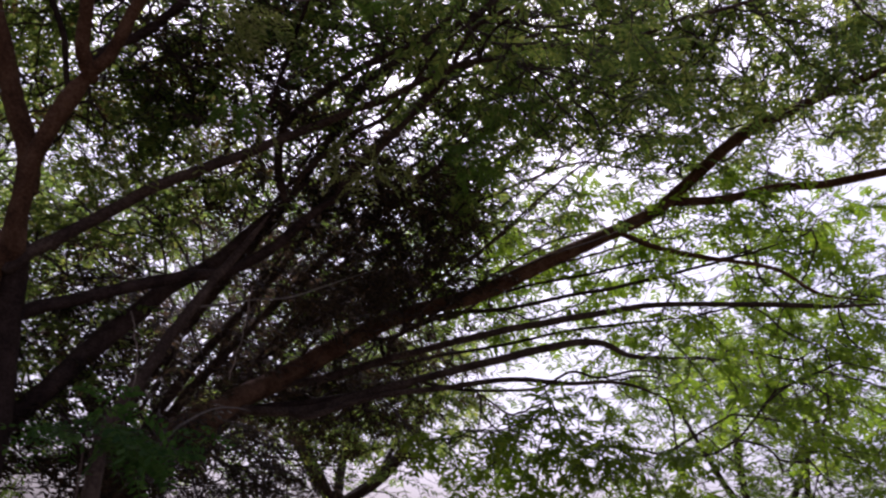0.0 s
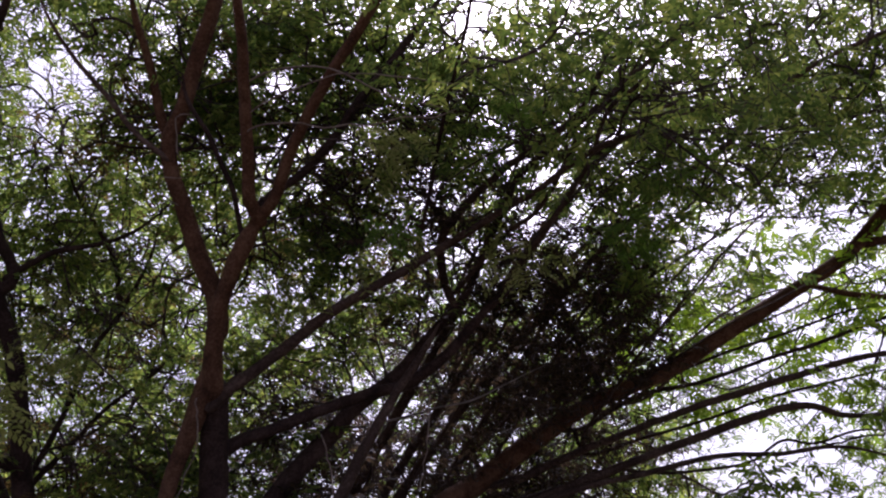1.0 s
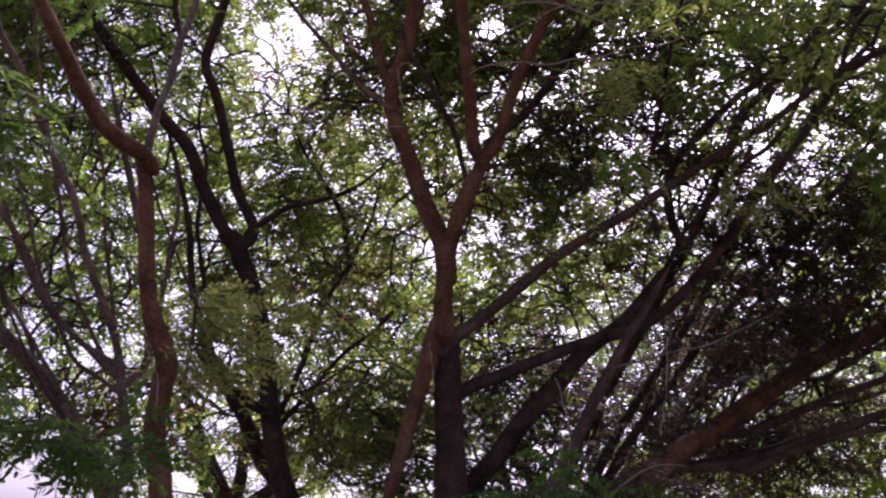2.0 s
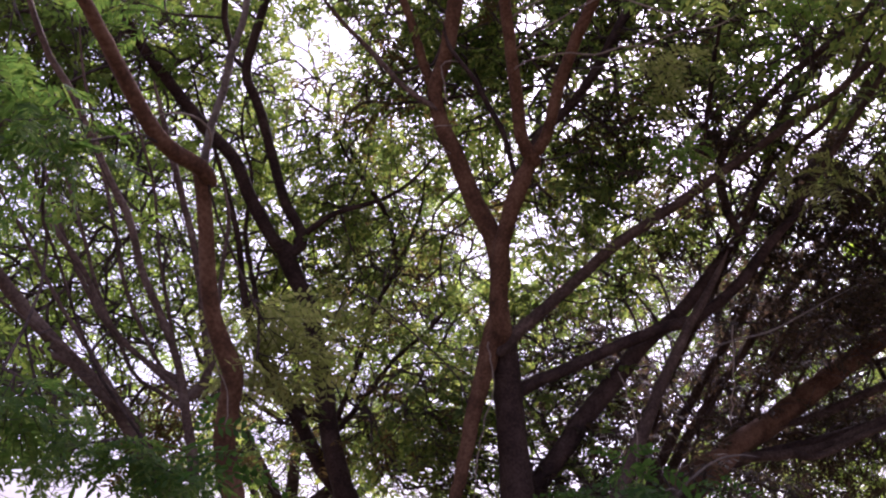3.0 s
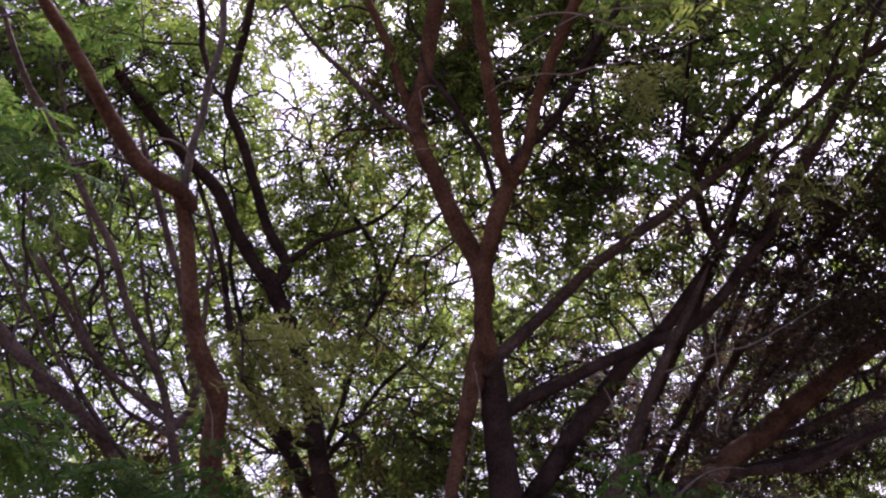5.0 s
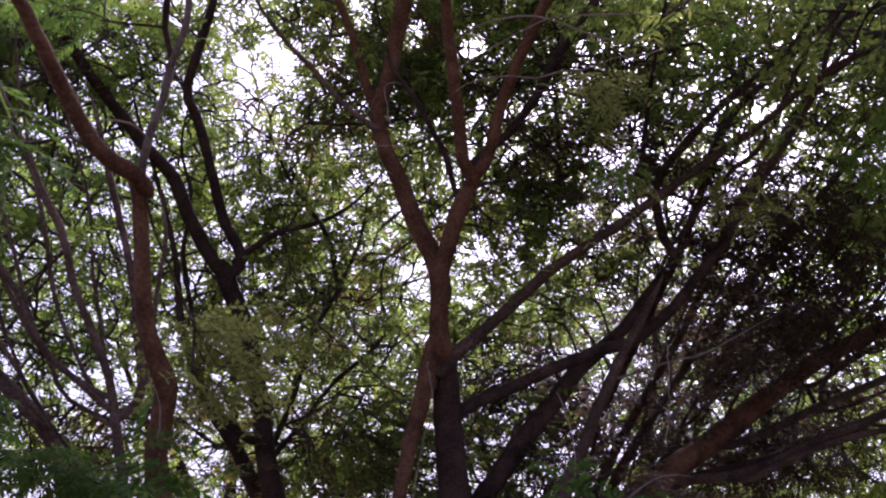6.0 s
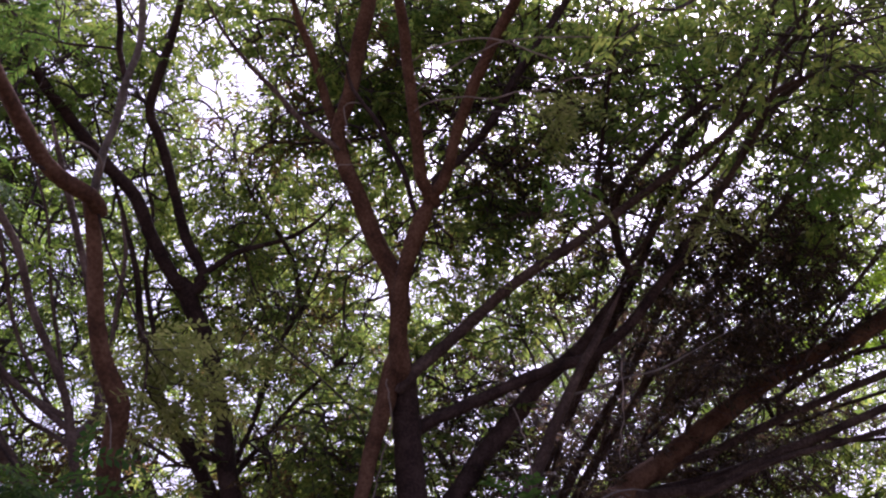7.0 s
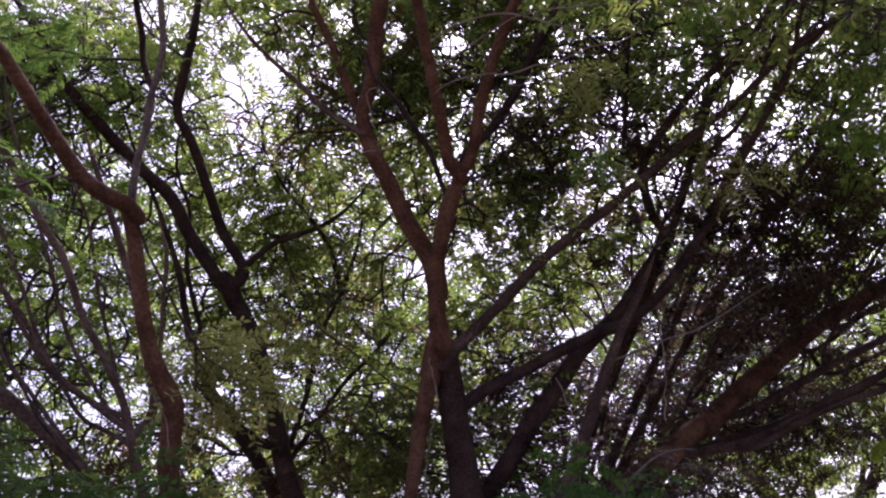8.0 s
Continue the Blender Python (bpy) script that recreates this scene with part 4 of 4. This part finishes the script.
limb("right_tree", "limb", [(2.5, 5.96, 4.12, 0.015), (2.78, 5.65, 4.65, 0.014), (3.03, 5.43, 4.95, 0.013), (3.26, 5.1, 5.36, 0.011), (3.52, 4.8, 5.63, 0.010), (3.73, 4.51, 5.88, 0.007)], BARK_BROWN)
limb("right_tree", "limb", [(2.91, 5.99, 4.16, 0.014), (3.21, 5.68, 4.65, 0.013), (3.58, 5.35, 4.96, 0.011), (3.94, 5.01, 5.21, 0.011), (4.35, 4.65, 5.35, 0.010), (4.78, 4.32, 5.31, 0.006)], BARK_BROWN)
limb("right_tree", "limb", [(3.38, 6.24, 4.15, 0.013), (3.83, 5.92, 4.5, 0.012), (4.24, 5.59, 4.78, 0.011), (4.61, 5.28, 4.97, 0.010), (4.99, 5.05, 4.94, 0.007), (5.37, 4.75, 4.99, 0.006)], BARK_BROWN)

limb("centre_tree", "twig", [(0.05, 4.4, 4.47, 0.004), (0.075, 4.4, 4.35, 0.004), (0.085, 4.42, 4.26, 0.004), (0.13, 4.42, 4.2, 0.003)], VINE)
limb("centre_tree", "twig", [(0.02, 4.44, 4.08, 0.004), (0.09, 4.42, 4.09, 0.004), (0.17, 4.42, 4.1, 0.003)], VINE)
limb("centre_tree", "twig", [(1.45, 5.0, 2.93, 0.008), (1.58, 5.0, 2.97, 0.008), (1.83, 5.0, 3.06, 0.007), (2.09, 5.0, 3.14, 0.006), (2.32, 5.0, 3.27, 0.005), (2.64, 5.0, 3.45, 0.004)], BARK_PALE)
limb("right_tree", "twig", [(1.5, 5.05, 2.18, 0.007), (1.57, 5.0, 2.27, 0.007), (1.71, 5.0, 2.37, 0.006), (1.85, 5.0, 2.4, 0.005), (1.94, 5.0, 2.39, 0.004)], BARK_PALE)
# Thin straight branches that fan out along the spreading tree's main limb.
frng = np.random.default_rng(47)
for i in range(12):
    u = i / 11
    foot = np.array((1.7 + 2.3 * u, 6.4 - 0.35 * u, 2.6 + 1.15 * u)) + frng.normal(scale=(0.1, 0.1, 0.05), size=3)
    tip = np.array((3.0 + 3.0 * u, 4.5 + 0.4 * u, 5.8 - 1.2 * u)) + frng.normal(scale=0.16, size=3)
    line = [foot * (1 - t) + tip * t + (0, 0.3 * t * (1 - t), 0.4 * t * (1 - t)) + frng.normal(scale=0.035, size=3) for t in np.linspace(0, 1, 6)]
    thick = frng.uniform(0.011, 0.019)
    limb("right_tree", "limb", [(*p, thick * (1 - 0.13 * n)) for n, p in enumerate(line)], BARK_BROWN)

OLIVE = "dull olive and brown leaflets among bare twigs"
grow_crown("left_tree", CROWNS["left_tree"], FEATHER, LEAF_BROAD, 21, amount=1.0, bare=0.15, grow=0.85, twig_size=0.6, single=True, label="thin twigs with broad feathery green leaves")
grow_crown("left_tree", CROWNS["left_tree_dry"], OLIVE_SPRAY, LEAF_OLIVE, 31, amount=1.1, grow=0.85, tumble=0.35, extra=0.3, twig_size=0.6, label="thin twigs with a dense clump of olive leaves", single=True)
grow_crown("mid_tree", CROWNS["mid_tree"], MIXED, LEAF, 22, amount=1.4, bare=0.15, extra=1.4)
grow_crown("mid_tree", CROWNS["mid_tree_brown"], DRY, LEAF_BROWN, 32, amount=1.0, bare=0.2, extra=0.5, label="withered brown leaflets among bare twigs")
grow_crown("centre_tree", CROWNS["centre_tree"], MIXED, LEAF, 23, amount=1.25, bare=0.2)
grow_crown("centre_tree", CROWNS["centre_tree_brown"], DRY, LEAF_BROWN, 37, bare=0.25, extra=0.6, label="withered brown leaflets among bare twigs")
grow_crown("centre_tree", CROWNS["centre_tree_dry"], OLIVE_SPRAY, LEAF_OLIVE, 33, amount=0.6, grow=0.9, tumble=0.6, extra=0.4, twig_size=0.6, label="thin twigs with small clusters of olive leaves", single=True)
grow_crown("centre_tree", CROWNS["centre_tree_soft"], FEATHER, LEAF_NEAR_LIT, 35, grow=0.62, amount=1.3, extra=0.2, tumble=1.2, twig_size=0.6, label="thin twigs with soft bright green leaves", single=True)
grow_crown("far_left_tree", CROWNS["far_left_tree"], MIXED, LEAF_FAR, 24, amount=1.3, bare=0.45, extra=1.5)
grow_crown("right_tree", CROWNS["right_tree"], MIXED, LEAF, 25, grow=1.1, amount=1.2, bare=0.25)
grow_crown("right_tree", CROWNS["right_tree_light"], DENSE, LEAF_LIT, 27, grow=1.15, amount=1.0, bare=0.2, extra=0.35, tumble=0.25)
grow_crown("right_tree", CROWNS["right_tree_dry_shade"], DRY, LEAF_DRY_SHADED, 26, amount=1.3, bare=0.3, label=OLIVE)


# ---- trees farther off ----
def far_tree(name, x, y, height, spread, count, seed, label):
    """A whole tree behind the others: leaning trunk, forked limbs, wide loose crown."""
    rng = np.random.default_rng(seed)
    tree(name, x, y, label, BARK_DARK, group="trees in the background")
    fork = np.array((x + rng.normal(scale=0.3), y + rng.normal(scale=0.3), height * 0.3))
    limb(name, "trunk", [(x, y, -0.1, 0.3), (x, y, 0.1, 0.22), (*(np.array((x, y, 0)) * 0.4 + fork * 0.6), 0.17), (*fork, 0.15)])
    regions = []
    for i in range(7):
        a = i * 0.9 + rng.random() * 0.6
        out = spread * rng.uniform(0.45, 0.8)
        tip = np.array((x + out * math.cos(a), y + out * math.sin(a), height * rng.uniform(0.5, 0.9)))
        mid = fork * 0.5 + tip * 0.5 + (0, 0, -0.08 * height) + rng.normal(scale=0.2, size=3)
        limb(name, "limb", [(*(fork - (0, 0, 0.15)), 0.1), (*mid, 0.065), (*tip, 0.02)])
        regions.append((*tip, spread * 0.5, spread * 0.5, height * 0.2, count // 10))
        regions.append((*mid, spread * 0.5, spread * 0.5, height * 0.2, count // 24))
    grow_crown(name, regions, COARSE, LEAF_FAR, seed + 1, grow=1.9, twig_size=1.5, amount=2.2, extra=0.3)


FAR = [(-7.5, 12.5, 7.5, 3.6), (-2.2, 13.5, 9.0, 4.0), (3.2, 14.0, 9.0, 4.0), (7.0, 15.0, 8.5, 4.2), (14.5, 11.0, 7.0, 3.8), (18.0, 5.5, 6.5, 3.6)]
for i, (x, y, h, s) in enumerate(FAR):
    far_tree("far_tree", x, y, h, s, 420, 60 + 3 * i, "leafy tree standing behind the nearer trees")


# ---- low shrubs with broader leaves ----
def shrub(x, y, regions, seed):
    rng = np.random.default_rng(seed)
    tree("shrub", x, y, "low shrub with broad deep green leaflets", BARK_GREY, "shrub", "low shrubs under the trees")
    for rx, ry, rz, *_ in regions:
        for k in range(2):
            a = np.array((x + rng.normal(scale=0.06), y + rng.normal(scale=0.06), -0.05))
            b = np.array((rx, ry, rz)) + rng.normal(scale=0.08, size=3)
            m = a * 0.45 + b * 0.55 + (*rng.normal(scale=0.06, size=2), 0.1)
            limb("shrub", "stem", [(*a, 0.02), (*m, 0.014), (*b, 0.007)])
    grow_crown("shrub", regions, BROAD, LEAF_SHRUB, seed + 1, tumble=0.5, bare=0.1, extra=0.2, twig_size=0.6, label="thin twigs with broad deep green leaves", single=True)


shrub(-1.35, 3.00, [
    (-1.42, 2.92, 2.06, 0.16, 0.20, 0.09, 7),
    (-0.88, 3.14, 1.97, 0.15, 0.20, 0.07, 8),
], 81)
shrub(0.95, 3.80, [
    (0.97, 3.96, 2.04, 0.22, 0.20, 0.07, 18),
], 91)


# ---- dry vines that hang down the stems ----
def vine(points, label):
    rows = smooth_line(points, 0.03)
    rng = np.random.default_rng(int(abs(points[0][0]) * 977) + 3)
    rows[:, :3] += rng.normal(scale=0.004, size=(len(rows), 3))
    v, f = tubes([rows], 6)
    tagged(new("hanging_vine", mesh_of("hanging_vine", v, f, VINE)), label, "vine", "hanging vines")


vine([(0.38, 4.85, 2.95, 0.005), (0.42, 4.88, 2.79, 0.005), (0.43, 4.89, 2.69, 0.004), (0.4, 4.91, 2.57, 0.004), (0.37, 4.92, 2.45, 0.004), (0.35, 4.94, 2.3, 0.004), (0.34, 4.95, 2.09, 0.003)], "pale dry vine hanging beside the tree stems")
vine([(1.08, 4.64, 2.75, 0.004), (1.13, 4.65, 2.63, 0.004), (1.16, 4.67, 2.52, 0.004), (1.18, 4.7, 2.34, 0.003), (1.17, 4.72, 2.17, 0.003)], "pale dry vine hanging beside the tree stems")
vine([(1.63, 4.4, 2.97, 0.004), (1.64, 4.45, 2.8, 0.004), (1.64, 4.49, 2.64, 0.003), (1.63, 4.53, 2.47, 0.003)], "pale dry vine hanging beside the tree stems")
vine([(-0.76, 3.35, 2.4, 0.003), (-0.72, 3.38, 2.31, 0.003), (-0.71, 3.41, 2.22, 0.003), (-0.72, 3.41, 2.18, 0.002)], "pale dry vine hanging beside the tree stems")
